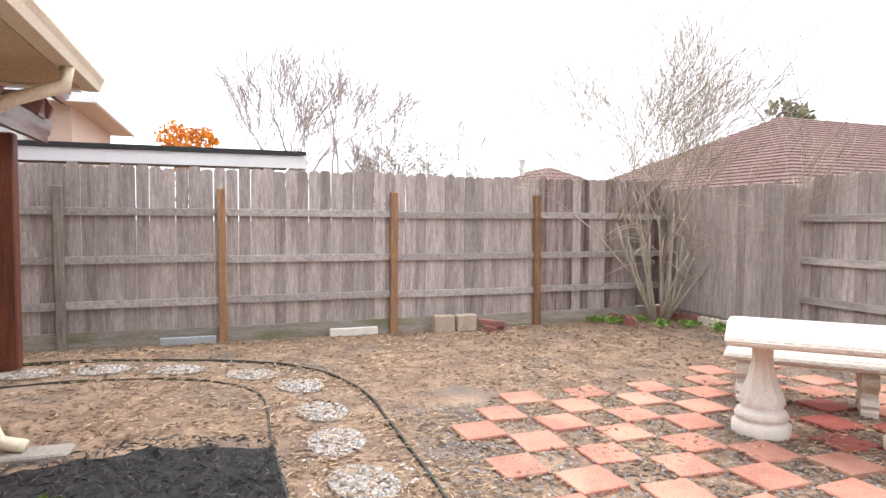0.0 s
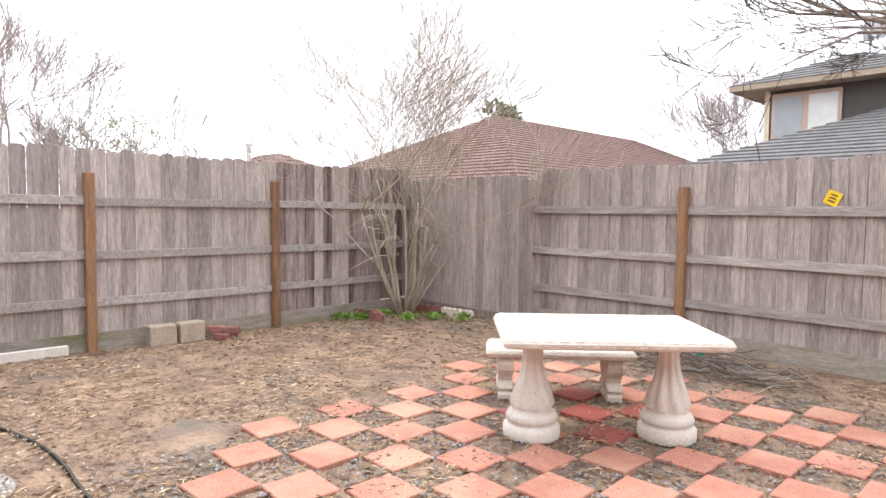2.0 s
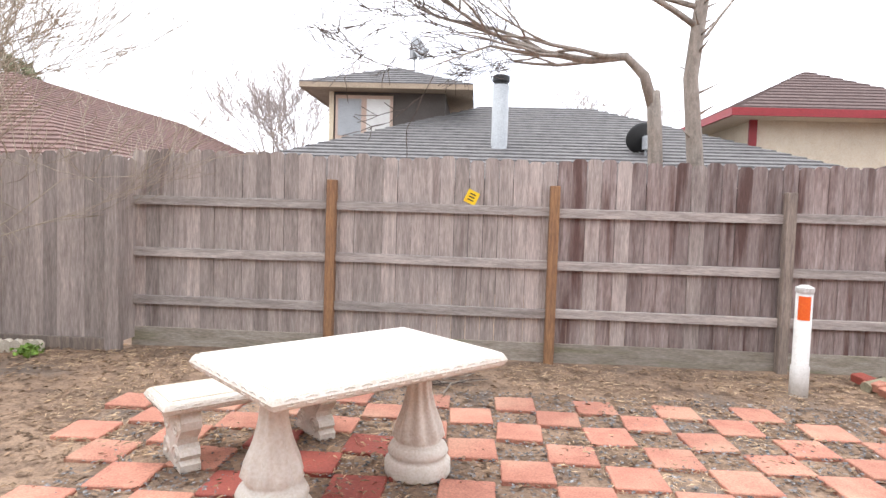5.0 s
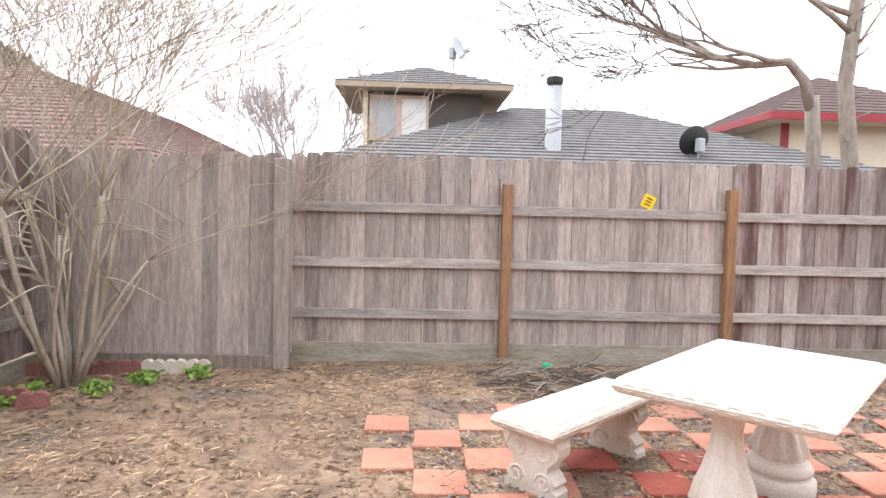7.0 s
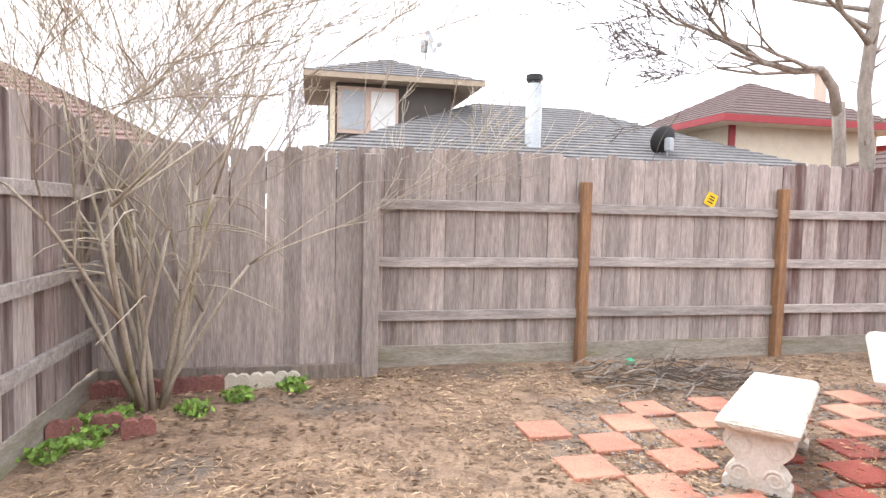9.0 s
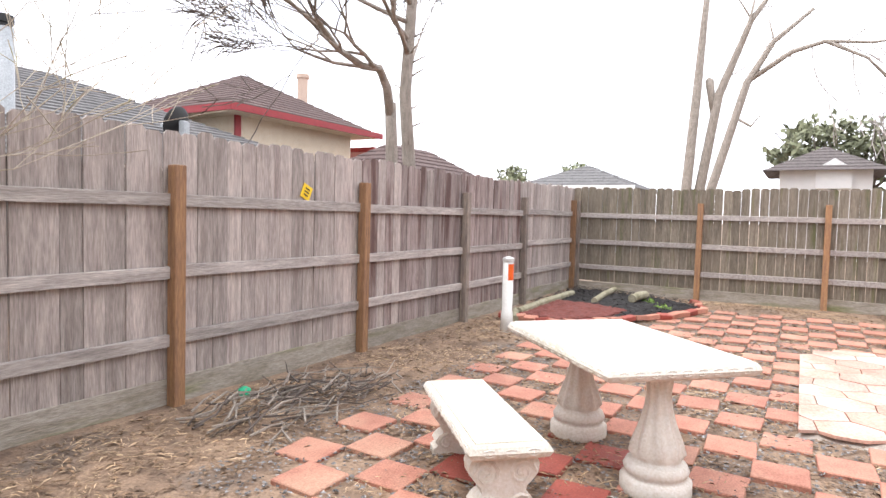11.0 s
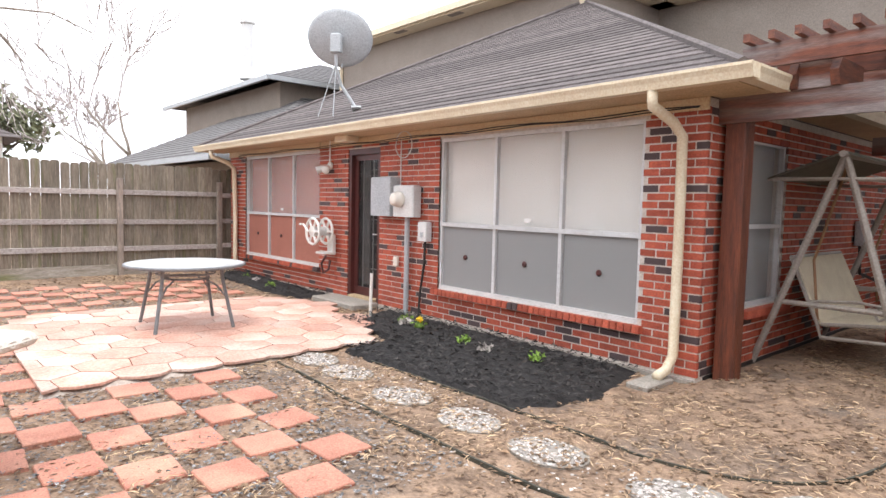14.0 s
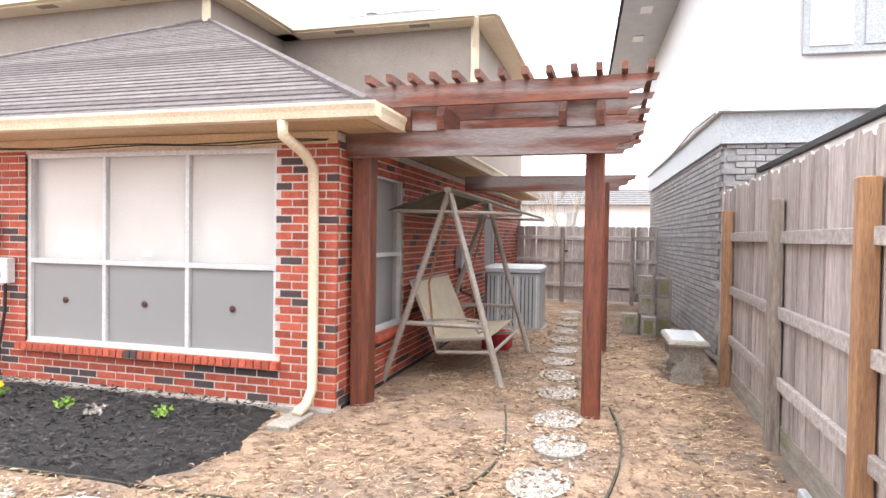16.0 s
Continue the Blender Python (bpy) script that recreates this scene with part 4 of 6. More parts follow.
part("flue", Shape().lathe([(0.28, 5.6), (0.2, 6.0), (0.2, 7.5), (0.26, 7.5), (0.26, 7.62)], 12, pose(17.6, -6.9, 0)), M_LIGHT_METAL, eh, "pale round chimney")
lh = thing("neighbour_house", "distant pale house with dark brown roof", "house")
part("wall", Shape().box(28, 0.9, 1.9, 4, 3.2, 3.7), M_WHITEWALL, lh)
part("roof", hip_roof(25.3, 30.5, -1.3, 3.1, 3.6, 4.75, 8), M_SHINGLE, lh)
part("arched_window", Shape().lathe([(0.001, 0), (0.45, 0), (0.45, 0.05), (0.001, 0.06)], 20, pose(25.96, 0.6, 3.3, 0, -90, 0)), M_GREY_METAL, lh)
part("gable", Shape().prism([(0.0, 2.9), (1.2, 2.9), (1.2, 3.7), (0.6, 4.1), (0.0, 3.7)], 'x', 25.7, 26.2), M_WHITEWALL, lh)
gh = thing("neighbour_house", "distant house with pale blue gable roof", "house")
part("wall", Shape().box(25, 10.2, 1.4, 4, 4.4, 2.8), M_GREY_METAL, gh)
part("roof", hip_roof(22, 28, 7.4, 13, 2.75, 3.9, 8), M_SHINGLE_G, gh)
part("fascia", Shape().box(21.98, 10.2, 2.75, 0.06, 5.6, 0.2), M_WHITEWALL, gh)


# ---- trees ----
def grow(limb, twig, p, d, length, r, depth, rng, spread, rise, twig_at, kids=(2, 4), wob=0.16, thin=0.0035, least=-1.0):
    """One branch and what grows from it."""
    n = 4 if depth > 1 else 3
    pts, rad = [Vector(p)], [r]
    d = Vector(d).normalized()
    for i in range(n):
        d = (d + Vector((rng.uniform(-wob, wob), rng.uniform(-wob, wob), rng.uniform(-wob, wob) + rise))).normalized()
        pts.append(pts[-1] + d * length / n)
        rad.append(max(thin, r * (1 - 0.5 * (i + 1) / n)))
    (twig if depth <= twig_at else limb).tube(pts, rad, 3 if depth <= twig_at else 7)
    if depth == 0:
        return
    for k in range(rng.randint(*kids)):
        j = rng.randint(max(1, n - 2), n) if k else n
        axis = Vector((rng.uniform(-1, 1), rng.uniform(-1, 1), rng.uniform(-0.4, 0.9)))
        nd = (d + axis * spread).normalized()
        nd.z = max(nd.z, least)
        grow(limb, twig, pts[j], nd, length * rng.uniform(0.58, 0.86), rad[j] * 0.74, depth - 1, rng, spread, rise, twig_at, kids, wob, thin, least)


def bare_tree(label, at, stems, depth, seed, trunk_m, twig_m, spread=0.55, rise=0.05, kids=(2, 4), twig_at=2, thin=0.0035, least=-1.0):
    t = thing("tree", label, "tree", at=at)
    rng = random.Random(seed)
    limb, twig = Shape(), Shape()
    for p, d, ln, r in stems:
        grow(limb, twig, p, d, ln, r, depth, rng, spread, rise, twig_at, kids, thin=thin, least=least)
    part("trunk", limb, trunk_m, t, smooth=True)
    part("crown", twig, twig_m, t)
    return t, rng


def leaves(parent, name, centre, size, n, leaf, material, rng):
    s = Shape()
    for _ in range(n):
        while True:
            q = Vector((rng.uniform(-1, 1), rng.uniform(-1, 1), rng.uniform(-1, 1)))
            k = 0.72 + 0.5 * noise.noise(q * 2.1 + Vector(centre))
            if q.length < k:
                break
        if noise.noise(q * 3.3 + Vector(centre) * 0.7) < -0.12:
            continue
        p = Vector(centre) + Vector((q.x * size[0], q.y * size[1], q.z * size[2]))
        a = Vector((rng.uniform(-1, 1), rng.uniform(-1, 1), rng.uniform(-1, 1))).normalized() * leaf
        b = a.orthogonal().normalized() * leaf * 0.5
        s.add([p - a, p + b, p + a, p - b], [(0, 1, 2, 3)])
    return part(name, s, material, parent)


rngs = random.Random(11)
stems = []
for k in range(14):
    a = 2 * math.pi * k / 14 + rngs.uniform(-0.2, 0.2)
    lean = rngs.uniform(0.08, 0.45)
    stems.append(((0.07 * math.cos(a), 0.07 * math.sin(a), -0.05), (lean * math.cos(a), lean * math.sin(a), 1), rngs.uniform(1.25, 1.7), rngs.uniform(0.018, 0.032)))
crape, _ = bare_tree("bare multi-stemmed crape myrtle with pale bark", (-3.9, 4.68, 0.0), stems, 5, 12, M_BARK_PALE, M_BARK_PALE, 0.72, 0.0, (2, 4), 3, 0.0027, 0.25)
low = Shape()
for k in range(28):
    a = rngs.uniform(0, 6.28)
    z = rngs.uniform(0.8, 1.5)
    p = Vector((0.25 * math.cos(a), 0.25 * math.sin(a), z))
    pts = [p]
    dv = Vector((math.cos(a), math.sin(a), 0.5))
    for i in range(6):
        dv = (dv + Vector((rngs.uniform(-0.3, 0.3), rngs.uniform(-0.3, 0.3), -0.2))).normalized()
        pts.append(pts[-1] + dv * 0.13)
    low.tube(pts, [0.007, 0.006, 0.006, 0.005, 0.004, 0.004, 0.003], 3)
part("lower_crown", low, M_BARK_PALE, crape)

# broken-topped tree behind the back fence
big = thing("tree", "tall grey tree with broken limb arching over the fence", "tree", at=(3.3, 5.85, 0))
limb, twig = Shape(), Shape()
rb = random.Random(21)
limb.tube([(0.15, 0, 0), (0.12, 0, 1.6), (0.0, 0.05, 2.9), (0.12, 0.05, 4.2), (0.0, 0.1, 6.2), (-0.15, 0.1, 8)], [0.095, 0.085, 0.075, 0.065, 0.05, 0.03], 10)
limb.tube([(-0.22, 0, 0), (-0.3, 0, 1.6), (-0.34, 0, 2.3), (-0.38, 0, 2.75)], [0.085, 0.078, 0.072, 0.068], 10)
arch = [(-0.36, 0, 2.55), (-0.48, -0.02, 2.9), (-0.68, -0.05, 3.08), (-1.05, -0.1, 3.02), (-1.5, -0.15, 3.08), (-1.9, -0.2, 3.2)]
limb.tube(arch, [0.06, 0.055, 0.046, 0.04, 0.032, 0.024], 8)
for p, d, ln, r in (((0.05, 0.05, 3.6), (-1, -0.3, 0.15), 1.5, 0.03), ((0.08, 0.05, 3.8), (-1, 0.3, 0.3), 1.7, 0.03), ((0.06, 0.05, 4.4), (-1, 0.1, 0.25), 1.7, 0.03), ((-1.5, -0.15, 3.08), (-1, -0.5, -0.05), 1.1, 0.024), ((-1.05, -0.1, 3.02), (-1, -0.1, 0.25), 0.9, 0.028), ((-1.5, -0.15, 3.08), (-1, 0.1, 0.5), 0.9, 0.024), ((-0.68, -0.05, 3.08), (-0.9, -0.5, -0.1), 0.95, 0.03), ((-1.9, -0.2, 3.2), (-1, 0.1, 0.4), 0.8, 0.02),
                    ((-0.9, -0.08, 3.04), (-0.8, 0.3, -0.2), 0.8, 0.024), ((0.05, 0.05, 3.4), (-0.9, -0.2, 0.5), 1.2, 0.035), ((0.1, 0.05, 4.0), (-0.8, -0.1, 0.8), 1.2, 0.035), ((0.0, 0.05, 3.2), (0.7, 0.2, 0.5), 0.7, 0.02), ((0.05, 0.07, 5.0), (-0.8, 0.3, 0.5), 1.3, 0.03), ((0.1, 0.05, 4.3), (-1, -0.2, 0.35), 1.1, 0.02)):
    grow(limb, twig, p, d, ln * 1.15, r, 5, rb, 0.68, 0.0, 3, (2, 4), 0.2, 0.0045)
for k in range(16):
    a, z = rb.uniform(0, 6.28), rb.uniform(1.9, 4.5)
    limb.tube([(0.05, 0.03, z), (0.05 + 0.2 * math.cos(a), 0.03 + 0.2 * math.sin(a), z + 0.1)], [0.016, 0.006], 5)
part("trunk", limb, M_BARK_GREY, big, smooth=True)
part("crown", twig, M_BARK_DARK, big)

tall = thing("tree", "tall bare tree with three leaning stems and a drooping limb", "tree", at=(22.5, 0, 0))
rt = random.Random(31)
limb, twig = Shape(), Shape()
limb.tube([(0, 5.7, 0), (0, 5.55, 3), (0.1, 5.35, 6.5), (0, 5.2, 9), (0, 5.0, 12)], [0.22, 0.2, 0.17, 0.13, 0.08], 9)
limb.tube([(0.3, 5.3, 0), (0.3, 5.15, 2.5), (0.3, 4.6, 6.3), (0.3, 3.6, 9.0), (0.3, 2.7, 10.3)], [0.22, 0.2, 0.17, 0.11, 0.07], 9)
limb.tube([(-0.2, 4.9, 0), (-0.2, 4.7, 2.5), (-0.2, 3.6, 6.6), (-0.2, 2.8, 8.0), (-0.2, 1.6, 9.0)], [0.2, 0.18, 0.14, 0.1, 0.06], 9)
limb.tube([(-0.2, 3.5, 6.7), (-0.3, 2.2, 7.55), (-0.3, 1.2, 7.8), (-0.3, -0.05, 7.1), (-0.3, -1.0, 5.9)], [0.1, 0.09, 0.075, 0.05, 0.03], 8)
limb.tube([(-0.3, 1.2, 7.8), (-0.3, -0.2, 7.6), (-0.3, -1.8, 7.75), (-0.3, -3.1, 7.3)], [0.06, 0.045, 0.035, 0.02], 7)
limb.tube([(0.3, 4.1, 7.6), (0.2, 3.7, 8.6), (0.2, 3.5, 9.8)], [0.08, 0.06, 0.04], 7)
limb.tube([(-0.2, 4.0, 5.4), (-0.2, 3.4, 5.0), (-0.2, 3.1, 5.4)], [0.06, 0.05, 0.03], 7)
limb.tube([(0.3, 4.75, 5.6), (0.3, 4.95, 6.9), (0.3, 5.0, 7.0)], [0.12, 0.16, 0.05], 8)
for p, d, ln, r in (((-0.3, -0.05, 7.1), (0, -0.6, -0.8), 1.6, 0.03), ((-0.3, -0.8, 6.2), (0, -0.5, -0.8), 1.5, 0.03), ((-0.3, 0.4, 7.4), (0, -0.2, -1), 1.6, 0.025), ((-0.3, -2.2, 7.7), (0, -0.8, -0.3), 1.2, 0.02), ((-0.3, 0.6, 7.7), (0, -0.7, 0.6), 1.1, 0.025),
                    ((-0.3, 1.6, 7.7), (0, -0.2, -0.9), 1.5, 0.02), ((0, 5.1, 10), (0, -0.6, 0.7), 1.4, 0.04), ((0.3, 3.6, 9.0), (0, 0.5, 0.9), 1.2, 0.04), ((-0.2, 2.8, 8.0), (0, 0.3, 0.9), 1.0, 0.04), ((0.3, 4.3, 7.0), (0, -0.8, 0.4), 0.9, 0.03)):
    grow(limb, twig, p, d, ln, r, 3, rt, 0.6, -0.03, 2, (2, 4), 0.2, 0.011)
part("trunk", limb, M_BARK_GREY, tall, smooth=True)
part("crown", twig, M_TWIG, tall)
bare_tree("spreading bare tree behind the neighbouring roof", (26, -5.0, 0), [((0, 0, 0), (0, 0, 1), 3.2, 0.2), ((0, 0.1, 1.5), (0, 0.5, 0.9), 2.2, 0.13)], 5, 32, M_BARK_GREY, M_TWIG, 0.7, 0.0, (2, 4), 3, 0.022)
oak, ro = bare_tree("dense evergreen oak beyond the fence", (31, 0.3, 0), [((0, 0, 0), (0, 0, 1), 3.0, 0.3), ((0, 0, 1), (0, 0.6, 1), 2.6, 0.2), ((0, 0, 1), (0, -0.6, 1), 2.6, 0.2)], 3, 33, M_BARK_DARK, M_BARK_DARK, 0.6, 0, (2, 3), 0, 0.02)
leaves(oak, "foliage", (0, 0.6, 5.2), (2.6, 2.8, 1.9), 1700, 0.22, M_LEAF, ro)
leaves(oak, "foliage", (0, -2.2, 4.6), (2.0, 2.0, 1.6), 900, 0.2, M_LEAF, ro)
for at, h in (((26, 14.5, 0), 4.4), ((27, 11.4, 0), 4.6)):
    cn, rc = bare_tree("small distant evergreen beyond the fence", at, [((0, 0, 0), (0, 0, 1), 2.4, 0.12)], 2, 34, M_BARK_DARK, M_BARK_DARK, 0.6, 0, (2, 3), 0, 0.015)
    leaves(cn, "foliage", (0, 0, h * 0.75), (1.0, 1.2, 1.0), 600, 0.17, M_LEAF, rc)
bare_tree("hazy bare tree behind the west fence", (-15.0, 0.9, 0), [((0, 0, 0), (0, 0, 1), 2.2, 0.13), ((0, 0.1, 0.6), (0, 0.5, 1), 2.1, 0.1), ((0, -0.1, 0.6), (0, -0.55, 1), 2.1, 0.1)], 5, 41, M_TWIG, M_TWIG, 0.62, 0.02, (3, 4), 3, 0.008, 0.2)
bud, rb2 = bare_tree("bare tree with first green buds", (-15.5, 4.2, 0), [((0, 0, 0), (0, 0, 1), 1.7, 0.12), ((0, 0.1, 0.4), (0, 0.45, 1), 1.5, 0.1), ((0, -0.4, 0.3), (0, -0.5, 1), 1.5, 0.1)], 5, 42, M_TWIG, M_TWIG, 0.66, 0.02, (3, 4), 3, 0.008, 0.15)
leaves(bud, "foliage", (0, 0.3, 3.2), (1.6, 2.2, 1.3), 900, 0.05, M_LEAF_P, rb2)
fall, rf2 = bare_tree("small tree with orange autumn leaves", (-21.5, -2.8, 0), [((0, 0, 0), (0, 0, 1), 2.0, 0.12)], 3, 43, M_BARK_DARK, M_BARK_DARK, 0.6, 0, (2, 3), 0, 0.012)
leaves(fall, "foliage", (0, 0, 4.2), (1.3, 1.45, 1.0), 1200, 0.12, M_LEAF_O, rf2)
bare_tree("bare tree behind the brown upper storey", (-5.0, 21, 0), [((0, 0, 0), (0, 0, 1), 2.4, 0.16), ((0.2, 0, 0.8), (0.4, 0, 1), 2.2, 0.12), ((-0.2, 0, 0.8), (-0.4, 0, 1), 2.2, 0.12)], 5, 44, M_TWIG, M_TWIG, 0.6, 0.02, (3, 4), 3, 0.009, 0.2)
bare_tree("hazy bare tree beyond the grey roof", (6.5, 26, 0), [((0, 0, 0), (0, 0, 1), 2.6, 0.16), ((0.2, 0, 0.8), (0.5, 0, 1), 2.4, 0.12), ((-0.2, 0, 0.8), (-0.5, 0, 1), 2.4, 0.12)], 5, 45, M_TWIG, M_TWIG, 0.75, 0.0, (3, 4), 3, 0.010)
ev, re2 = bare_tree("small evergreen behind the brown roof", (-10.6, 14.5, 0), [((0, 0, 0), (0, 0, 1), 2.6, 0.12)], 2, 46, M_BARK_DARK, M_BARK_DARK, 0.6, 0, (2, 3), 0, 0.012)
leaves(ev, "foliage", (0, 0, 4.6), (0.8, 0.8, 0.6), 350, 0.13, M_LEAF, re2)
bare_tree("pink-budding bare shrub beyond the gate", (-1.6, -16.5, 0), [((0, 0, 0), (0, 0, 1), 1.4, 0.08), ((0, 0, 0), (0.4, 0, 1), 1.3, 0.06), ((0, 0, 0), (-0.4, 0, 1), 1.3, 0.06)], 4, 47, M_BARK_PALE, M_BARK_PALE, 0.4, 0.05, (2, 3), 2, 0.006)
ah = thing("neighbour_house", "pale house across the street", "house")
part("wall", Shape().box(-1.5, -33, 1.6, 14, 4, 3.2), M_WHITEWALL, ah)
part("roof", hip_roof(-9.2, 6.2, -35.6, -30.4, 3.2, 4.2, 8), M_SHINGLE_G, ah)
small_window(ah, -0.6, -31, 2.2, 1.2, 1.4, 'y', 1)

# ---- pergola ----
pg = thing("pergola", "red-stained timber pergola with notched rafter ends", "pergola")
PX0, PX1, PYA, PYB = -1.12, -3.05, -2.95, -6.1
for x, y, s in ((PX0, PYA, 0.17), (PX1, -3.12, 0.15), (PX1, PYB, 0.15)):
    part("post", Shape().box(x, y, 1.1, s, s, 2.22, None, 0.012), M_STAIN, pg, "dark red stained post")


def notched(x0, x1, z, h):
    """Beam outline with a stepped far end."""
    return [(x0, z), (x0, z + h), (x1, z + h), (x1 + 0.02, z + h * 0.74), (x1 + 0.09, z + h * 0.66), (x1 + 0.11, z + h * 0.4), (x1 + 0.2, z + h * 0.3), (x1 + 0.22, z)]


part("beam", Shape().prism(notched(-0.95, -3.42, 2.15, 0.21), 'y', PYA + 0.07, PYA + 0.12), M_STAINX, pg, "grey-worn red timber beam")
part("beam", Shape().prism(notched(-1.25, -3.45, 2.1, 0.2), 'y', PYB - 0.02, PYB + 0.05), M_STAINX, pg)
for x in (-1.7, -2.95):
    for dx in (-0.14, 0.14):
        part("bracket", Shape().prism([(PYA - 0.35, 2.36), (PYA + 0.16, 2.36), (PYA + 0.2, 2.46), (PYA + 0.14, 2.55), (PYA - 0.35, 2.55)], 'x', x + dx - 0.03, x + dx + 0.03), M_STAINY, pg)
    part("block", Shape().box(x, PYA + 0.06, 2.455, 0.22, 0.16, 0.2), M_STAINX, pg)
for k in range(6):
    y = PYA + 0.24 - k * 0.62
    part("purlin", Shape().prism(notched(-1.22 - 0.02 * k, -3.5, 2.53, 0.17), 'y', y - 0.022, y + 0.022), M_STAINX, pg)
for k in range(13):
    x = -1.3 - k * 0.178
    part("rafter", Shape().box(x, PYA - 1.45, 2.732, 0.045, 3.7, 0.06), M_STAINY, pg)

# ---- garden swing ----
sw = thing("garden_swing", "taupe steel garden swing with cream sling seat and canopy", "swing")
for y in (-3.85, -5.75):
    for x0 in (-0.98, -2.2):
        part("leg", Shape().tube([(-1.62, y - 0.05, 1.95), (x0, y + 0.05, 0.02)], 0.032, 8), M_SWINGMETAL, sw)
    part("crossbar", Shape().tube([(-1.14, y + 0.01, 0.62), (-2.0, y + 0.01, 0.62)], 0.024, 8), M_SWINGMETAL, sw)
    part("canopy_arm", Shape().tube([(-1.0, y - 0.03, 1.75), (-2.35, y - 0.03, 1.72)], 0.018, 8), M_SWINGMETAL, sw)
    part("hanger", Shape().tube([(-1.6, y - 0.2, 1.9), (-1.35, y - 0.28, 1.0), (-1.42, y - 0.25, 0.45)], 0.014, 6), M_POST, sw)
part("ridge_bar", Shape().tube([(-1.62, -3.8, 1.95), (-1.62, -5.8, 1.95)], 0.03, 8), M_SWINGMETAL, sw)
part("canopy", Shape().prism([(-1.0, 1.76), (-1.62, 1.98), (-2.35, 1.74), (-2.35, 1.72), (-1.62, 1.96), (-1.0, 1.74)], 'y', -5.7, -3.86), M_CANOPY, sw, "sagging dark canopy")
part("seat", Shape().prism([(-1.42, 0.42), (-1.5, 0.40), (-2.0, 0.47), (-2.0, 0.49), (-1.5, 0.425), (-1.42, 0.44)], 'y', -5.45, -4.1), M_FABRIC, sw, "cream sling seat")
part("backrest", Shape().prism([(-1.42, 0.42), (-1.18, 1.0), (-1.2, 1.01), (-1.45, 0.44)], 'y', -5.45, -4.1), M_FABRIC, sw, "cream sling backrest")
for y in (-4.08, -5.47):
    part("seat_frame", Shape().tube([(-1.17, y, 1.02), (-1.43, y, 0.41), (-1.46, y, 0.3), (-2.05, y, 0.33), (-2.02, y, 0.48), (-1.46, y, 0.42)], 0.018, 8), M_SWINGMETAL, sw)
    part("armrest", Shape().tube([(-1.33, y, 0.62), (-1.75, y, 0.66), (-1.95, y, 0.64), (-1.98, y, 0.56), (-1.9, y, 0.52), (-1.86, y, 0.58), (-1.9, y, 0.63)], 0.014, 7), M_SWINGMETAL, sw)
part("seat_rail", Shape().tube([(-2.05, -4.08, 0.33), (-2.05, -5.47, 0.33)], 0.018, 8), M_SWINGMETAL, sw)
part("top_rail", Shape().tube([(-1.17, -4.08, 1.02), (-1.17, -5.47, 1.02)], 0.016, 8), M_SWINGMETAL, sw)
bag = thing("storage_box", "red plastic box under the swing", "box")
part("body", Shape().box(-1.75, -5.9, 0.14, 0.35, 0.35, 0.28, None, 0.03), M_REDCLOTH, bag)

# ---- side passage things ----
ac = thing("air_conditioner", "grey outdoor air conditioning unit on a pad", "air conditioner", at=(-1.66, -7.95, 0))
part("body", Shape().box(0, 0, 0.52, 0.86, 0.86, 0.9, None, 0.04), M_GREY_METAL, ac)
part("lid", Shape().box(0, 0, 1.0, 0.9, 0.9, 0.1, None, 0.04), M_GREY_METAL, ac)
part("pad", Shape().box(0, 0, 0.03, 1.0, 1.0, 0.07, None, 0.01), M_BLOCK, ac)
for i in range(14):
    part("louvre", Shape().box(-0.39 + i * 0.06, 0.436, 0.5, 0.012, 0.012, 0.78), M_LIGHT_METAL if i % 5 == 0 else M_DARK, ac)
disc = thing("electric_box", "grey electrical disconnect box on the side wall", "box")
part("body", Shape().box(WX - 0.06, -6.6, 1.2, 0.1, 0.18, 0.3, None, 0.01), M_GREY_METAL, disc)
part("conduit", Shape().tube([(WX - 0.05, -6.6, 1.05), (WX - 0.05, -6.7, 0.7), (WX - 0.2, -7.4, 0.5)], 0.02, 6), M_BLACK, disc)
brb = random.Random(6)
for x, y, k in ((-3.45, -8.0, 1), (-3.68, -8.1, 3), (-3.95, -8.2, 3), (-3.72, -7.85, 0)):
    for j in range(k + (k == 0)):
        blk = thing("concrete_block", "stacked grey-brown concrete block", "concrete block", "block stack", at=(x + brb.uniform(-.02, .02), y + brb.uniform(-.02, .02), j * 0.3 + lift(x, y)), turn=brb.uniform(-9, 9))
        part("body", Shape().box(0, 0, 0.15, 0.22, 0.24, 0.296, None, 0.01), M_BLOCK, blk)
        part("core", Shape().box(0, 0.118, 0.15, 0.13, 0.01, 0.2), M_STONE_D, blk)


def scroll_leg(w, h, t):
    """Bench end: a carved scroll bracket, seen from its broad side, w wide and h high."""
    half = [(0.5, 0), (0.5, 0.12), (0.42, 0.18), (0.47, 0.26), (0.40, 0.36), (0.32, 0.42), (0.34, 0.52), (0.42, 0.60), (0.5, 0.70), (0.52, 0.84), (0.48, 0.94), (0.44, 1.0)]
    out = [(a * w, b * h) for a, b in half] + [(-a * w, b * h) for a, b in reversed(half)]
    return Shape().prism(out, 'x', -t / 2, t / 2)


def spiral(s, cx, cz, x, r, m=None, flip=1):
    pts = [(x, cx + flip * r * (1 - i / 18) * math.cos(i * 0.72), cz + r * (1 - i / 18) * math.sin(i * 0.72)) for i in range(17)]
    s.tube(pts, 0.011, 5)


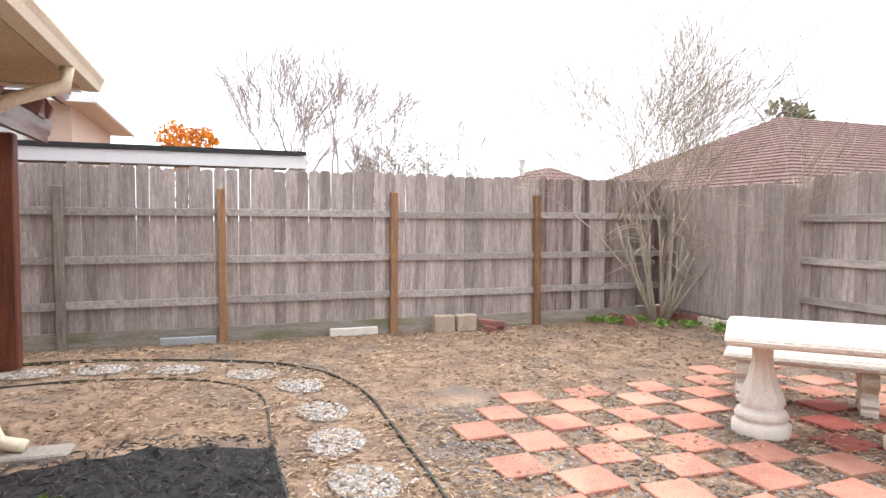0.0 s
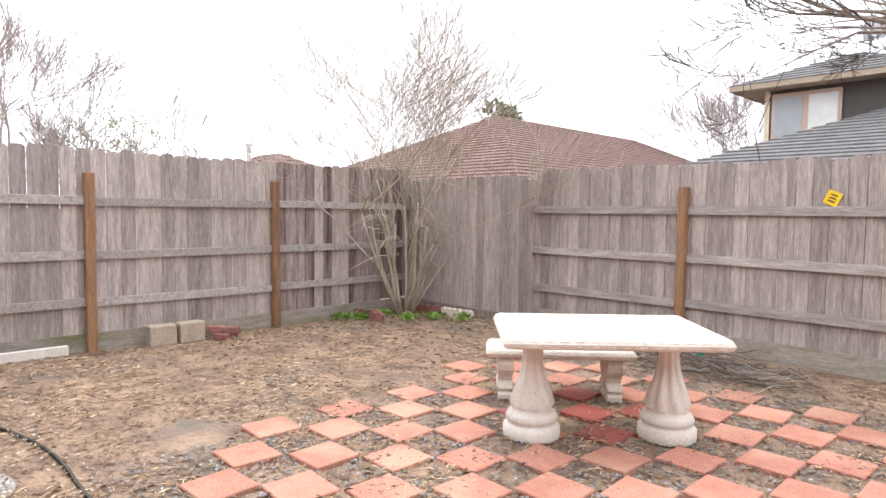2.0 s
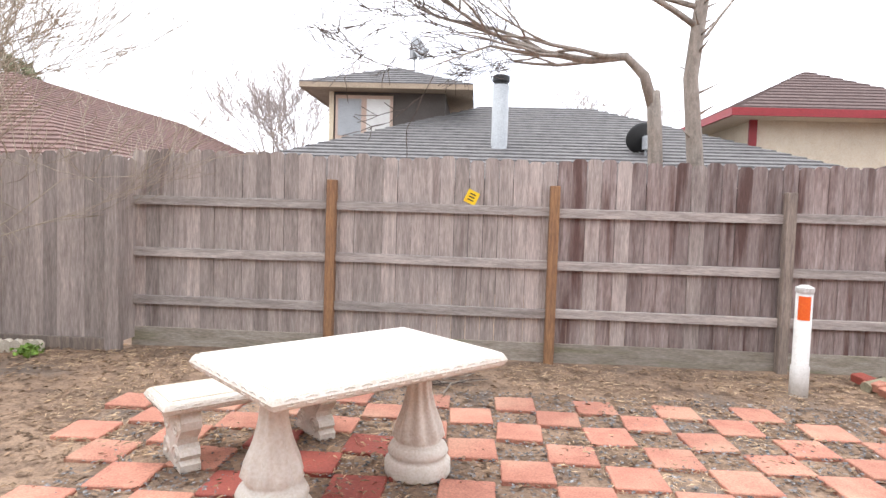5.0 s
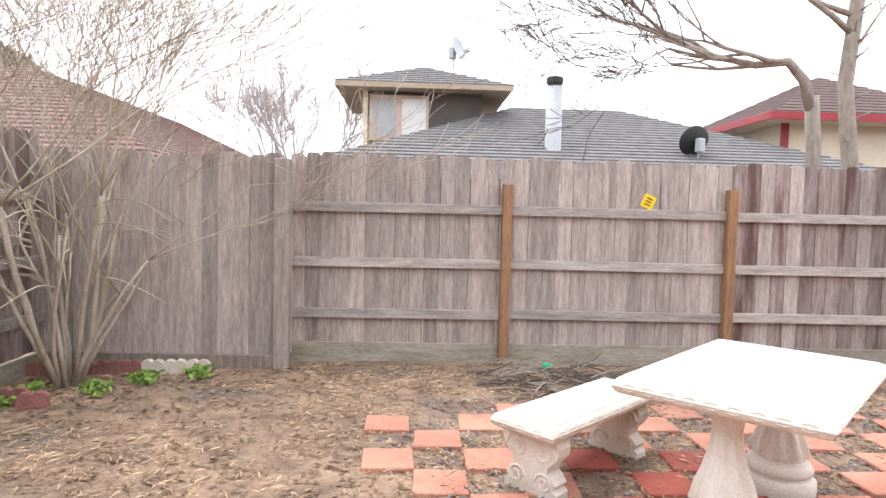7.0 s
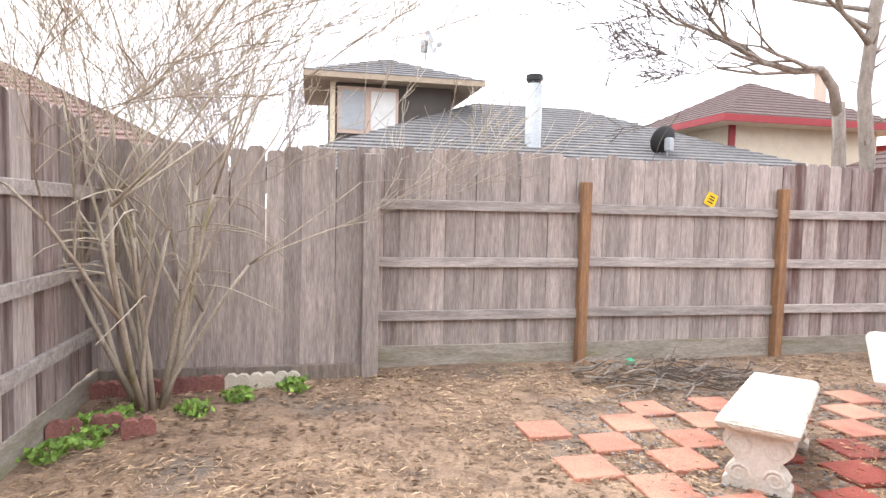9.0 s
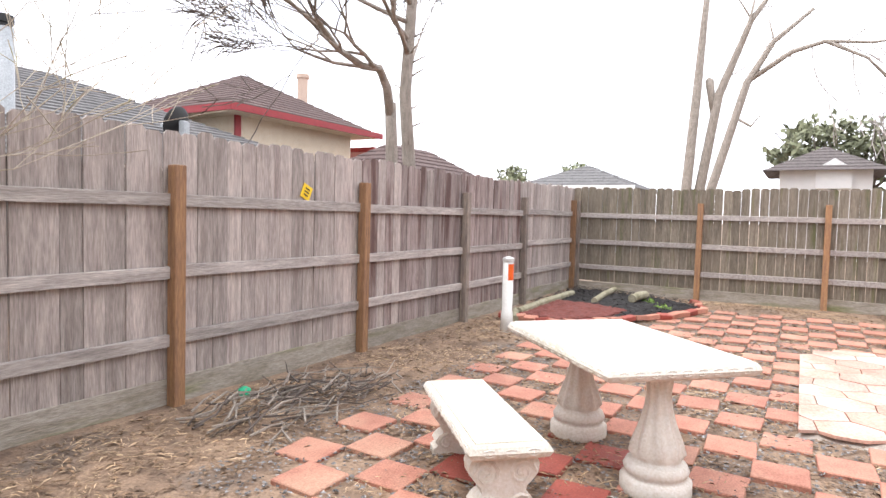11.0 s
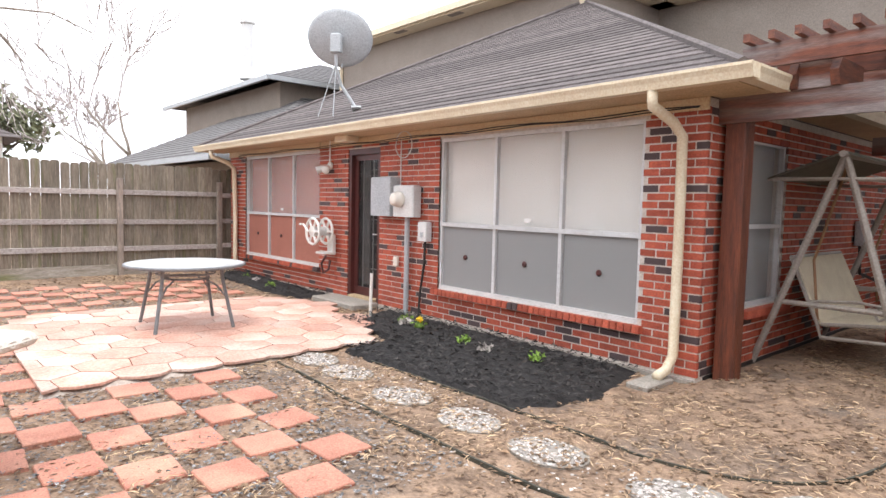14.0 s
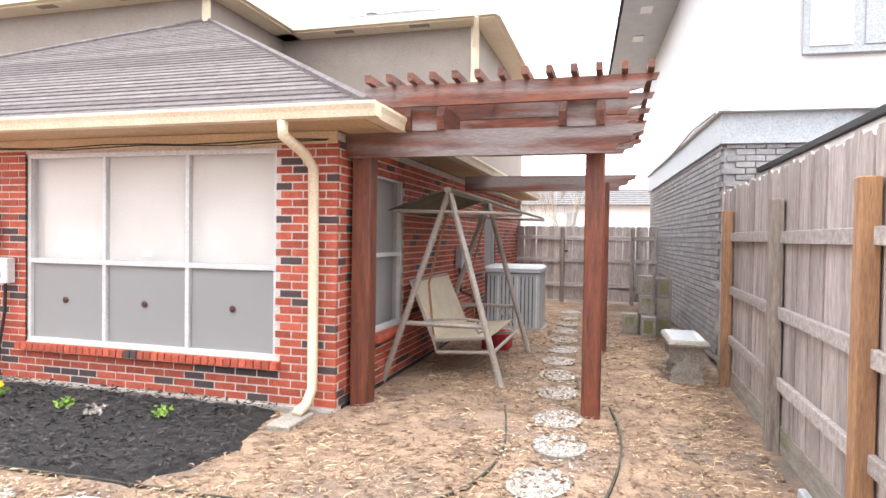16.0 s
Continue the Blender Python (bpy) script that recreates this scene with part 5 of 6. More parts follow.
def egg_band(s, x0, x1, y, z, axis, out):
    """Egg-and-dart relief along a slab's edge."""
    n = max(3, int(abs(x1 - x0) / 0.085))
    for i in range(n):
        c = x0 + (i + 0.5) * (x1 - x0) / n
        pts = []
        for k in range(9):
            a = 2 * math.pi * k / 8
            du, dz = 0.031 * math.cos(a), 0.016 * math.sin(a)
            pts.append((c + du, y, z + dz) if axis == 'x' else (y, c + du, z + dz))
        s.tube(pts, 0.006, 4)
        m = pose(c, y, z) if axis == 'x' else pose(y, c, z)
        s.add([tuple(Vector(v) * 0.012) for v in ((1, 0, 0), (-1, 0, 0), (0, 1, 0), (0, -1, 0), (0, 0, 1), (0, 0, -1))], [(0, 2, 4), (2, 1, 4), (1, 3, 4), (3, 0, 4), (2, 0, 5), (1, 2, 5), (3, 1, 5), (0, 3, 5)], m)


def slab(parent, l, w, z, h, body_m, top_m):
    s = Shape()
    prof = [(0.02, 0), (0.0, 0.012), (-0.012, h * 0.5), (0.0, h - 0.012), (0.012, h)]
    rings = []
    for inset, zz in prof:
        a, b = l / 2 - inset, w / 2 - inset
        rings.append([(-a, -b, z + zz), (a, -b, z + zz), (a, b, z + zz), (-a, b, z + zz)])
    v = [p for r in rings for p in r]
    f = [(3, 2, 1, 0), tuple(range(len(v) - 4, len(v)))] + [(4 * j + i, 4 * j + (i + 1) % 4, 4 * j + 4 + (i + 1) % 4, 4 * j + 4 + i) for j in range(len(prof) - 1) for i in range(4)]
    s.add(v, f)
    part("slab", s, body_m, parent)
    part("top", Shape().box(0, 0, z + h + 0.003, l - 0.05, w - 0.05, 0.008, None, 0.003), top_m, parent, "pale smooth stone top")
    e = Shape()
    egg_band(e, -l / 2 + 0.03, l / 2 - 0.03, -w / 2 - 0.004, z + h * 0.5, 'x', -1)
    egg_band(e, -l / 2 + 0.03, l / 2 - 0.03, w / 2 + 0.004, z + h * 0.5, 'x', 1)
    egg_band(e, -w / 2 + 0.03, w / 2 - 0.03, -l / 2 - 0.004, z + h * 0.5, 'y', -1)
    egg_band(e, -w / 2 + 0.03, w / 2 - 0.03, l / 2 + 0.004, z + h * 0.5, 'y', 1)
    tagged(part("carved_edge", e, body_m, parent), kind="stuff")


def stone_bench(label, at, turn, l, w, h, top_m, body_m):
    b = thing("stone_bench", label, "bench", at=at, turn=turn)
    slab(b, l, w, h - 0.075, 0.075, body_m, top_m)
    for x in (-l / 2 + 0.14, l / 2 - 0.14):
        s = scroll_leg(w * 0.88, h - 0.075, 0.11)
        s.v = [(p[0] + x, p[1], p[2]) for p in s.v]
        leg = part("leg", s, body_m, b, "carved scroll leg")
        for sx in (-1, 1):
            for cy in (-1, 1):
                for zc, r0, dirn in ((0.72, 0.07, cy), (0.25, 0.055, -cy)):
                    c = Shape()
                    spiral(c, cy * w * 0.23, (h - 0.075) * zc, x + sx * 0.054, r0, flip=dirn)
                    part("scroll", c, body_m, leg)
    return b


stone_bench("cast stone garden bench with scroll legs", (-0.13, 3.06, 0.0), 42.5, 1.12, 0.38, 0.405, M_STONE_B, M_STONE)
stone_bench("small stone bench with grey top against the wall", (-3.95, -5.15, lift(-3.95, -5.1)), 92, 0.8, 0.38, 0.46, M_GREY_METAL, M_BLOCK)
strip = thing("white_strip", "white plastic strip lying on the small bench", "plastic strip")
part("body", Shape().box(-4.08, -5.0, 0.46 + 0.012 + lift(-3.95, -5.1), 0.05, 0.4, 0.02, None, 0.004), M_PLASTIC_W, strip)

# stone table
tb = thing("stone_table", "white cast stone table on two fluted pedestals", "table", at=(0.59, 2.51, 0), turn=45)
slab(tb, 1.32, 0.86, 0.655, 0.075, M_STONE, M_STONE_T)
PED = [(0.18, 0), (0.185, 0.01), (0.185, 0.075), (0.165, 0.09), (0.15, 0.1), (0.165, 0.115), (0.17, 0.135), (0.155, 0.165), (0.125, 0.18), (0.13, 0.195), (0.138, 0.22), (0.12, 0.29), (0.087, 0.38), (0.066, 0.47), (0.059, 0.54), (0.066, 0.6), (0.1, 0.642), (0.125, 0.656)]


def twist(z, a):
    return 1 + (0.1 * math.cos(9 * a + 5 * z) if 0.2 < z < 0.64 else 0)


for x in (-0.44, 0.44):
    ped = Shape().lathe(PED, 60, pose(x, 0, 0), twist)
    part("pedestal", ped, M_STONE, tb, "fluted baluster pedestal", True)
part("bracket", Shape().box(0.44, 0, 0.646, 0.3, 0.3, 0.02), M_STONE, tb)
part("bracket", Shape().box(-0.44, 0, 0.646, 0.3, 0.3, 0.02), M_STONE, tb)

# patio table
pt = thing("patio_table", "round glass-topped patio table with grey metal legs", "table", at=(3.56, -0.08, 0.046))
part("tabletop", Shape().lathe([(0.001, 0.672), (0.6, 0.672), (0.61, 0.68), (0.6, 0.69), (0.001, 0.69)], 48), M_TABLE_TOP, pt, "frosted glass top")
part("rim", Shape().tube([(0.61 * math.cos(i * math.pi / 20), 0.61 * math.sin(i * math.pi / 20), 0.675) for i in range(41)], 0.018, 8), M_GREY_D, pt)
for k in range(4):
    a = math.radians(40 + 90 * k)
    c, s_ = math.cos(a), math.sin(a)
    part("leg", Shape().tube([(0.42 * c, 0.42 * s_, 0.66), (0.44 * c, 0.44 * s_, 0.5), (0.5 * c, 0.5 * s_, 0.25), (0.56 * c, 0.56 * s_, 0.0)], 0.02, 8), M_GREY_D, pt)
    part("brace", Shape().tube([(0.2 * c, 0.2 * s_, 0.53), (0.36 * c, 0.36 * s_, 0.46), (0.47 * c, 0.47 * s_, 0.34), (0.52 * c, 0.52 * s_, 0.18)], 0.011, 6), M_GREY_D, pt)
part("shelf_ring", Shape().tube([(0.24 * math.cos(i * math.pi / 12), 0.24 * math.sin(i * math.pi / 12), 0.53) for i in range(25)], 0.012, 6), M_GREY_D, pt)
part("shelf_ring", Shape().tube([(0.3 * math.cos(i * math.pi / 12), 0.3 * math.sin(i * math.pi / 12), 0.58) for i in range(25)], 0.012, 6), M_GREY_D, pt)

# ---- fixtures on the house wall ----
mb = thing("electric_meter", "grey breaker box and pale electric meter", "electric meter")
part("breaker_box", Shape().box(3.29, WY + 0.10, 1.525, 0.44, 0.17, 0.51, None, 0.012), M_GREY_METAL, mb)
base = part("meter_box", Shape().box(2.83, WY + 0.09, 1.47, 0.42, 0.14, 0.4, None, 0.015), M_LIGHT_METAL, mb)
part("meter", Shape().lathe([(0.1, 0), (0.1, 0.05), (0.085, 0.06), (0.08, 0.11), (0.05, 0.13), (0.001, 0.13)], 22, pose(2.88, WY + 0.16, 1.49, -90)), M_STONE_T, base, "round glass meter", True)
part("conduit", Shape().tube([(2.84, WY + 0.07, 1.3), (2.84, WY + 0.07, 0.0)], 0.034, 10), M_GREY_METAL, mb)
part("conduit", Shape().tube([(3.02, WY + 0.05, 1.6), (3.02, WY + 0.05, 2.25)], 0.008, 6), M_LIGHT_METAL, mb)
jb = thing("utility_box", "small grey cable box with black cable", "box")
part("body", Shape().box(2.5, WY + 0.06, 1.1, 0.17, 0.1, 0.24, None, 0.012), M_LIGHT_METAL, jb)
part("latch", Shape().box(2.5, WY + 0.115, 1.06, 0.04, 0.01, 0.06), M_GREY_METAL, jb)
part("cable", Shape().tube([(2.5, WY + 0.05, 0.99), (2.52, WY + 0.04, 0.7), (2.59, WY + 0.04, 0.35), (2.61, WY + 0.05, 0.0)], 0.015, 6), M_BLACK, jb)
out = thing("wall_outlet", "beige outdoor outlet cover on the brick", "outlet")
part("body", Shape().box(3.12, WY + 0.03, 0.68, 0.09, 0.04, 0.12, None, 0.008), M_STONE, out)
hr = thing("hose_reel", "wall-mounted white plastic hose reel", "hose reel", at=(4.72, WY + 0.05, 1.0))
for y in (0.1, 0.32):
    w = part("wheel", Shape().tube([(0.19 * math.cos(i * math.pi / 14), y, 0.19 * math.sin(i * math.pi / 14)) for i in range(29)], 0.02, 7), M_PLASTIC_W, hr)
    for k in range(6):
        a = k * math.pi / 3
        part("spoke", Shape().tube([(0.06 * math.cos(a), y, 0.06 * math.sin(a)), (0.185 * math.cos(a), y, 0.185 * math.sin(a))], 0.018, 6), M_PLASTIC_W, w)
    part("hub", Shape().lathe([(0.001, 0), (0.08, 0), (0.08, 0.03), (0.001, 0.03)], 16, pose(0, y + 0.015, 0, 90)), M_PLASTIC_W, w)
part("drum", Shape().lathe([(0.07, 0), (0.07, 0.2)], 16, pose(0, 0.31, 0, 90)), M_LIGHT_METAL, hr)
part("crank", Shape().tube([(0, 0.32, 0), (0, 0.4, 0), (0.14, 0.4, 0.1), (0.14, 0.46, 0.1)], 0.016, 6), M_PLASTIC_W, hr)
part("bracket", Shape().box(-0.05, 0.03, -0.2, 0.16, 0.06, 0.3, None, 0.01), M_PLASTIC_W, hr)
part("tray", Shape().box(-0.02, 0.12, -0.32, 0.24, 0.2, 0.03, None, 0.01), M_PLASTIC_W, hr)
hose = thing("garden_hose", "short maroon hose loop on the tap", "hose")
part("body", Shape().tube([(4.85, WY + 0.06, 0.62), (4.9, WY + 0.12, 0.5), (4.82, WY + 0.13, 0.36), (4.72, WY + 0.1, 0.42), (4.74, WY + 0.06, 0.56)], 0.018, 7), M_MAROON, hose)
fl = thing("flood_light", "twin white outdoor flood lights", "light")
part("base", Shape().lathe([(0.06, 0), (0.06, 0.03), (0.02, 0.04)], 14, pose(4.82, WY + 0.01, 1.98, -90)), M_PLASTIC_W, fl)
for dx in (-0.1, 0.1):
    part("lamp_head", Shape().lathe([(0.02, 0), (0.035, 0.02), (0.045, 0.06), (0.062, 0.13), (0.058, 0.14), (0.001, 0.145)], 16, pose(4.82 + dx * 0.5, WY + 0.08, 1.96, -115, 0, -math.degrees(dx) * 6)), M_PLASTIC_W, fl, smooth=True)
part("conduit", Shape().tube([(4.82, WY + 0.03, 2.0), (4.82, WY + 0.03, 2.36)], 0.012, 6), M_PLASTIC_W, fl)
pl = thing("porch_light", "cream box light under the eave", "light")
part("body", Shape().box(4.06, WY + 0.22, WALL_TOP - 0.03, 0.34, 0.2, 0.09, None, 0.02), M_GUTTER, pl)
coil = thing("cable_coil", "pale coiled cable hanging from the eave", "cable")
part("body", Shape().tube([(2.95 + 0.17 * math.cos(i * 0.36), WY + 0.06 + 0.004 * (i % 3), 2.19 + 0.17 * math.sin(i * 0.36)) for i in range(36)], 0.007, 5), M_LIGHT_METAL, coil)
cab = thing("eave_cables", "dark cables sagging along the eave", "cable")
for k, zz in enumerate((2.275, 2.255)):
    part("cable", Shape().tube([(-0.95 + i * 0.45, WY + 0.07 + 0.02 * k, zz + 0.012 * math.sin(i * 1.7 + k)) for i in range(21)], 0.006, 5), M_BLACK, cab)
spl = thing("splash_block", "weathered concrete splash block under the downspout", "splash block")
part("body", Shape().box(-0.76, WY + 0.3, 0.012, 0.2, 0.42, 0.05, None, 0.012), M_BLOCK, spl)

# ---- utility pipe, stake, tag ----
up = thing("utility_pedestal", "white utility marker post with orange sticker", "utility marker", at=(3.95, 4.73, 0))
part("post", Shape().lathe([(0.075, -0.05), (0.075, 0.26), (0.066, 0.27), (0.066, 0.9)], 18), M_PLASTIC_W, up, smooth=True)
part("cap", Shape().lathe([(0.07, 0.885), (0.074, 0.9), (0.074, 0.93), (0.03, 0.95)], 18), M_LIGHT_METAL, up)
part("sticker", Shape().prism([(0.069 * math.cos(a), 0.069 * math.sin(a)) for a in (math.radians(d) for d in range(205, 300, 12))] + [(0.064 * math.cos(a), 0.064 * math.sin(a)) for a in (math.radians(d) for d in range(289, 204, -12))], 'z', 0.66, 0.86), M_ORANGE, up)
st = thing("white_stake", "thin white plastic stake in the mulch", "stake")
part("body", Shape().tube([(2.97, -2.13, 0), (2.95, -2.13, 0.56)], 0.02, 8), M_PLASTIC_W, st)
tg = thing("warning_tag", "yellow plastic tag nailed to the fence", "sign", at=(1.13, 5.49, 1.62))
part("plate", Shape().box(0, 0, 0, 0.12, 0.005, 0.13, pose(0, 0, 0, 0, 25, 0)), M_YELLOW, tg)
for k in (-0.03, 0.0, 0.03):
    part("text_bar", Shape().box(0, -0.004, k, 0.06, 0.003, 0.012, pose(0, 0, 0, 0, 25, 0)), M_BLACK, tg)
wp = thing("water_tap_pipe", "short white pipe stub with green cap", "pipe", at=(0.12, 5.15, 0.0))
part("pipe", Shape().tube([(0, 0, -0.02), (0.01, 0, 0.06)], 0.022, 8), M_PLASTIC_W, wp)
part("cap", Shape().lathe([(0.04, 0.05), (0.046, 0.06), (0.046, 0.1), (0.015, 0.12)], 12), mat("green_plastic", (0.02, 0.5, 0.25), (0.02, 0.4, 0.2), 0.4, 5, bump=0), wp)

# ---- surfaces in the yard ----
def blob_sheet(outline, z, step=0.06, bumpy=0.02, dome=0.0):
    """A thin mounded sheet over an outline."""
    n = len(outline)
    cx, cy = sum(p[0] for p in outline) / n, sum(p[1] for p in outline) / n
    s = Shape()
    rings = 14
    dense = []
    for i in range(n):
        a, b = outline[i], outline[(i + 1) % n]
        m = max(1, int(math.dist(a, b) / step))
        dense += [(a[0] + (b[0] - a[0]) * k / m, a[1] + (b[1] - a[1]) * k / m) for k in range(m)]
    m = len(dense)
    for r in range(rings + 1):
        t = 1 - r / rings
        for x, y in dense:
            px, py = cx + (x - cx) * t, cy + (y - cy) * t
            w = 0.0 if r == 0 else 1.0
            if r == 0:
                px += 0.04 * noise.noise((x * 5, y * 5, 1))
                py += 0.04 * noise.noise((x * 5, y * 5, 7))
            s.v.append((px, py, lift(px, py) + (-0.015 if r == 0 else z + dome * (1 - t * t) + bumpy * noise.noise((px * 11, py * 11, 2)))))
    s.f = [(r * m + i, r * m + (i + 1) % m, (r + 1) * m + (i + 1) % m, (r + 1) * m + i) for r in range(rings) for i in range(m)]
    return s


def inside(outline, x, y):
    c = False
    for i in range(len(outline)):
        (ax, ay), (bx, by) = outline[i - 1], outline[i]
        if (ay > y) != (by > y) and x < (bx - ax) * (y - ay) / (by - ay) + ax:
            c = not c
    return c


def scatter(name, label, n, box, keep, size, material, seed, flat=0.35, thin=0.22, zoff=0.012, category="ground cover"):
    """Many small loose chips or straws lying on the ground, as one mesh."""
    rng = random.Random(seed)
    v, f = [], []
    for _ in range(n):
        x, y = rng.uniform(box[0], box[1]), rng.uniform(box[2], box[3])
        if not keep(x, y):
            continue
        l = size * rng.uniform(0.5, 1.4)
        a = rng.uniform(0, 6.28)
        c, s_ = math.cos(a) * l, math.sin(a) * l
        w = l * thin
        z = lift(x, y) + zoff
        h1, h2 = rng.uniform(-0.1, 1) * l * flat, rng.uniform(-0.1, 1) * l * flat
        k = len(v)
        v += [(x - c, y - s_, z), (x - s_ / l * w, y + c / l * w, z + h1), (x + c, y + s_, z + h2 * 0.6), (x + s_ / l * w, y - c / l * w, z + h1 * 0.6)]
        f.append((k, k + 1, k + 2, k + 3))
    s = Shape()
    s.v, s.f = v, f
    return tagged(part(name, s, material), label, category, kind="stuff")


BED = [(-0.5, -2.62), (-0.74, -1.68), (-0.5, -0.96), (0.6, -0.94), (1.66, -0.9), (1.8, -1.58), (2.9, -1.66), (3.3, -2.62)]
BED2 = [(4.7, -2.62), (4.7, -2.15), (5.6, -1.95), (6.6, -2.0), (7.4, -1.95), (8.1, -2.3), (8.1, -2.62)]
NEBED = [(4.75, 5.1), (4.75, 4.35), (5.6, 3.75), (6.3, 3.2), (7.1, 2.85), (7.9, 3.1), (8.5, 3.9), (8.55, 5.3), (6.5, 5.3)]
tagged(part("mulch_bed", blob_sheet(BED, 0.03, bumpy=0.03, dome=0.02), M_MULCH), "bed of fresh black mulch along the house", "mulch bed", kind="structure")
tagged(part("mulch_bed", blob_sheet(BED2, 0.03, bumpy=0.03, dome=0.02), M_MULCH), "narrow black mulch bed under the shaded window", "mulch bed", kind="structure")
RBED = [(4.85, 5.0), (4.85, 4.4), (5.6, 3.9), (6.3, 3.75), (6.6, 4.3), (6.5, 5.1)]
tagged(part("mulch_bed", blob_sheet(NEBED, 0.02, bumpy=0.03, dome=0.06), M_MULCH), "raised corner bed of black mulch", "mulch bed", kind="structure")
tagged(part("mulch_bed", blob_sheet(RBED, 0.07, bumpy=0.03, dome=0.03), M_MULCH_R), "patch of red mulch in the corner bed", "mulch bed", kind="structure")

# flagstone patio
PATIO = [(1.68, 1.2), (1.7, -0.2), (1.8, -0.85), (1.85, -1.5), (3.1, -1.9), (4.4, -2.1), (5.05, -1.7), (5.1, 0.9), (4.6, 1.53), (1.7, 1.55)]
patio = thing("patio", "patio of pale pink hexagonal flagstones", "patio", kind="structure")
part("bedding", blob_sheet(PATIO, 0.022, bumpy=0.003), M_JOINT, patio)
rp = random.Random(8)
R = 0.235
for j in range(-8, 9):
    for i in range(-7, 8):
        cx, cy = 3.65 + i * R * 1.5, -0.2 + (j + (0.5 if i % 2 else 0)) * R * 1.732
        if not any(inside(PATIO, cx + e, cy + g) for e, g in ((0, 0), (0.14, 0), (-0.14, 0), (0, -0.14))):
            continue
        pts = []
        for k in range(6):
            a = math.pi / 3 * k
            gx, gy = cx + R * math.cos(a), cy + R * math.sin(a)
            gx += 0.05 * noise.noise((gx * 3.1, gy * 3.1, 4))
            gy += 0.05 * noise.noise((gx * 3.3, gy * 2.9, 9))
            pts.append(((gx - cx) * 0.975, (gy - cy) * 0.975))
        for ax, lim, sgn in ((0, 1.71 - cx, 1), (1, 1.54 - cy, -1), (0, 5.08 - cx, -1)):
            kept = []
            for q0, q1 in zip(pts, pts[1:] + pts[:1]):
                a0, a1 = sgn * (q0[ax] - lim), sgn * (q1[ax] - lim)
                if a0 >= 0:
                    kept.append(q0)
                if (a0 >= 0) != (a1 >= 0):
                    k = a0 / (a0 - a1)
                    kept.append((q0[0] + (q1[0] - q0[0]) * k, q0[1] + (q1[1] - q0[1]) * k))
            pts = kept
            if len(pts) < 3:
                break
        if len(pts) < 3:
            continue
        s = Shape().prism(pts, 'z', 0, 0.022)
        piece("flagstone", s.mesh("flagstone", M_FLAG), patio, pose(cx, cy, 0.024 + rp.uniform(0, 0.004), rp.uniform(-0.3, 0.3), rp.uniform(-0.3, 0.3)))

# checkerboard of terracotta pavers
pavers = thing("paver_field", "checkerboard of square terracotta pavers", "pavers", kind="structure")
tile = Shape().box(0, 0, 0, 0.3, 0.3, 0.04, None, 0.006).mesh("paver", M_PAVER)
tile_d = Shape().box(0, 0, 0, 0.3, 0.3, 0.04, None, 0.006).mesh("paver_deep_red", M_PAVER_D)
for r in range(-6, 14):
    for c in range(-6, 27):
        if (r + c) % 2:
            continue
        x, y = 0.28 + 0.307 * c + rp.uniform(-0.018, 0.018), 0.36 + 0.312 * r + rp.uniform(-0.018, 0.018)
        if inside(PATIO, x + 0.1, y) or inside(PATIO, x - 0.12, y) or inside(NEBED, x, y) or inside(NEBED, x + 0.2, y) or inside(BED2, x, y - 0.2):
            continue
        if r < 0 and x < 5.5:
            continue
        if x < -1.3 or (x < -1.15 and y < 2.6) or (x < -0.6 and (y < 0.5 or y > 3.85)) or x > 7.6 or y > 4.25 or (x > 3.7 and y > 3.9) or (x < -0.1 and y < 0.3):
            continue
        # pavers within 0.62 m of this point take the deeper red
        deep_red = math.hypot(x - 0.35, y - 2.85) < 0.62
        piece("paver", tile_d if deep_red else tile, pavers, pose(x, y, lift(x, y) - 0.003 + rp.uniform(-0.005, 0.006), rp.uniform(-1.2, 1.2), rp.uniform(-1.2, 1.2), rp.uniform(-3.5, 3.5)))

# round pebble stepping stones
peb = Shape()
rq = random.Random(14)
base = [(0.26 * (1 + 0.05 * noise.noise((math.cos(a) * 2, math.sin(a) * 2, 0))) * math.cos(a), 0.19 * (1 + 0.06 * noise.noise((math.cos(a) * 2, math.sin(a) * 2, 5))) * math.sin(a)) for a in [i * math.pi / 16 for i in range(32)]]
stone_base = Shape().prism(base, 'z', -0.02, 0.028)
for _ in range(330):
    a, q = rq.uniform(0, 6.28), math.sqrt(rq.random()) * 0.96
    x, y = 0.25 * q * math.cos(a), 0.183 * q * math.sin(a)
    s_ = rq.uniform(0.008, 0.014)
    peb.add([(x + s_ * 1.4 * u[0], y + s_ * u[1], 0.028 + s_ * 0.7 * u[2]) for u in ((1, 0, 0), (-1, 0, 0), (0, 1, 0), (0, -1, 0), (0, 0, 1))], [(0, 2, 4), (2, 1, 4), (1, 3, 4), (3, 0, 4)])
ss = thing("stepping_stone", "round stepping stone set with white pebbles", "stepping stone", "stepping stones", at=(1.56, -0.56, -0.022))
part("base", stone_base, M_BLOCK, ss)
tagged(part("pebble_inlay", peb, M_WHITE_G, ss), kind="stuff")
for x, y, a in ((1.01, -0.56, 5), (0.22, -0.54, 12), (-0.46, -0.58, -8), (-1.14, -0.58, 6), (-1.92, -0.66, 25), (-2.46, -1.04, 50), (-2.8, -1.72, 78), (-2.87, -2.36, 92), (-2.81, -2.94, 85), (-2.73, -3.76, 88), (-2.66, -4.5, 90), (-2.6, -5.25, 92), (-2.6, -6.0, 80), (-2.55, -6.8, 90), (-2.5, -7.6, 95), (-2.46, -8.4, 90), (-2.42, -9.2, 85), (-2.4, -10.1, 90)):
    copy_thing(ss, pose(x, y, lift(x, y) - 0.022, 0, 0, a))


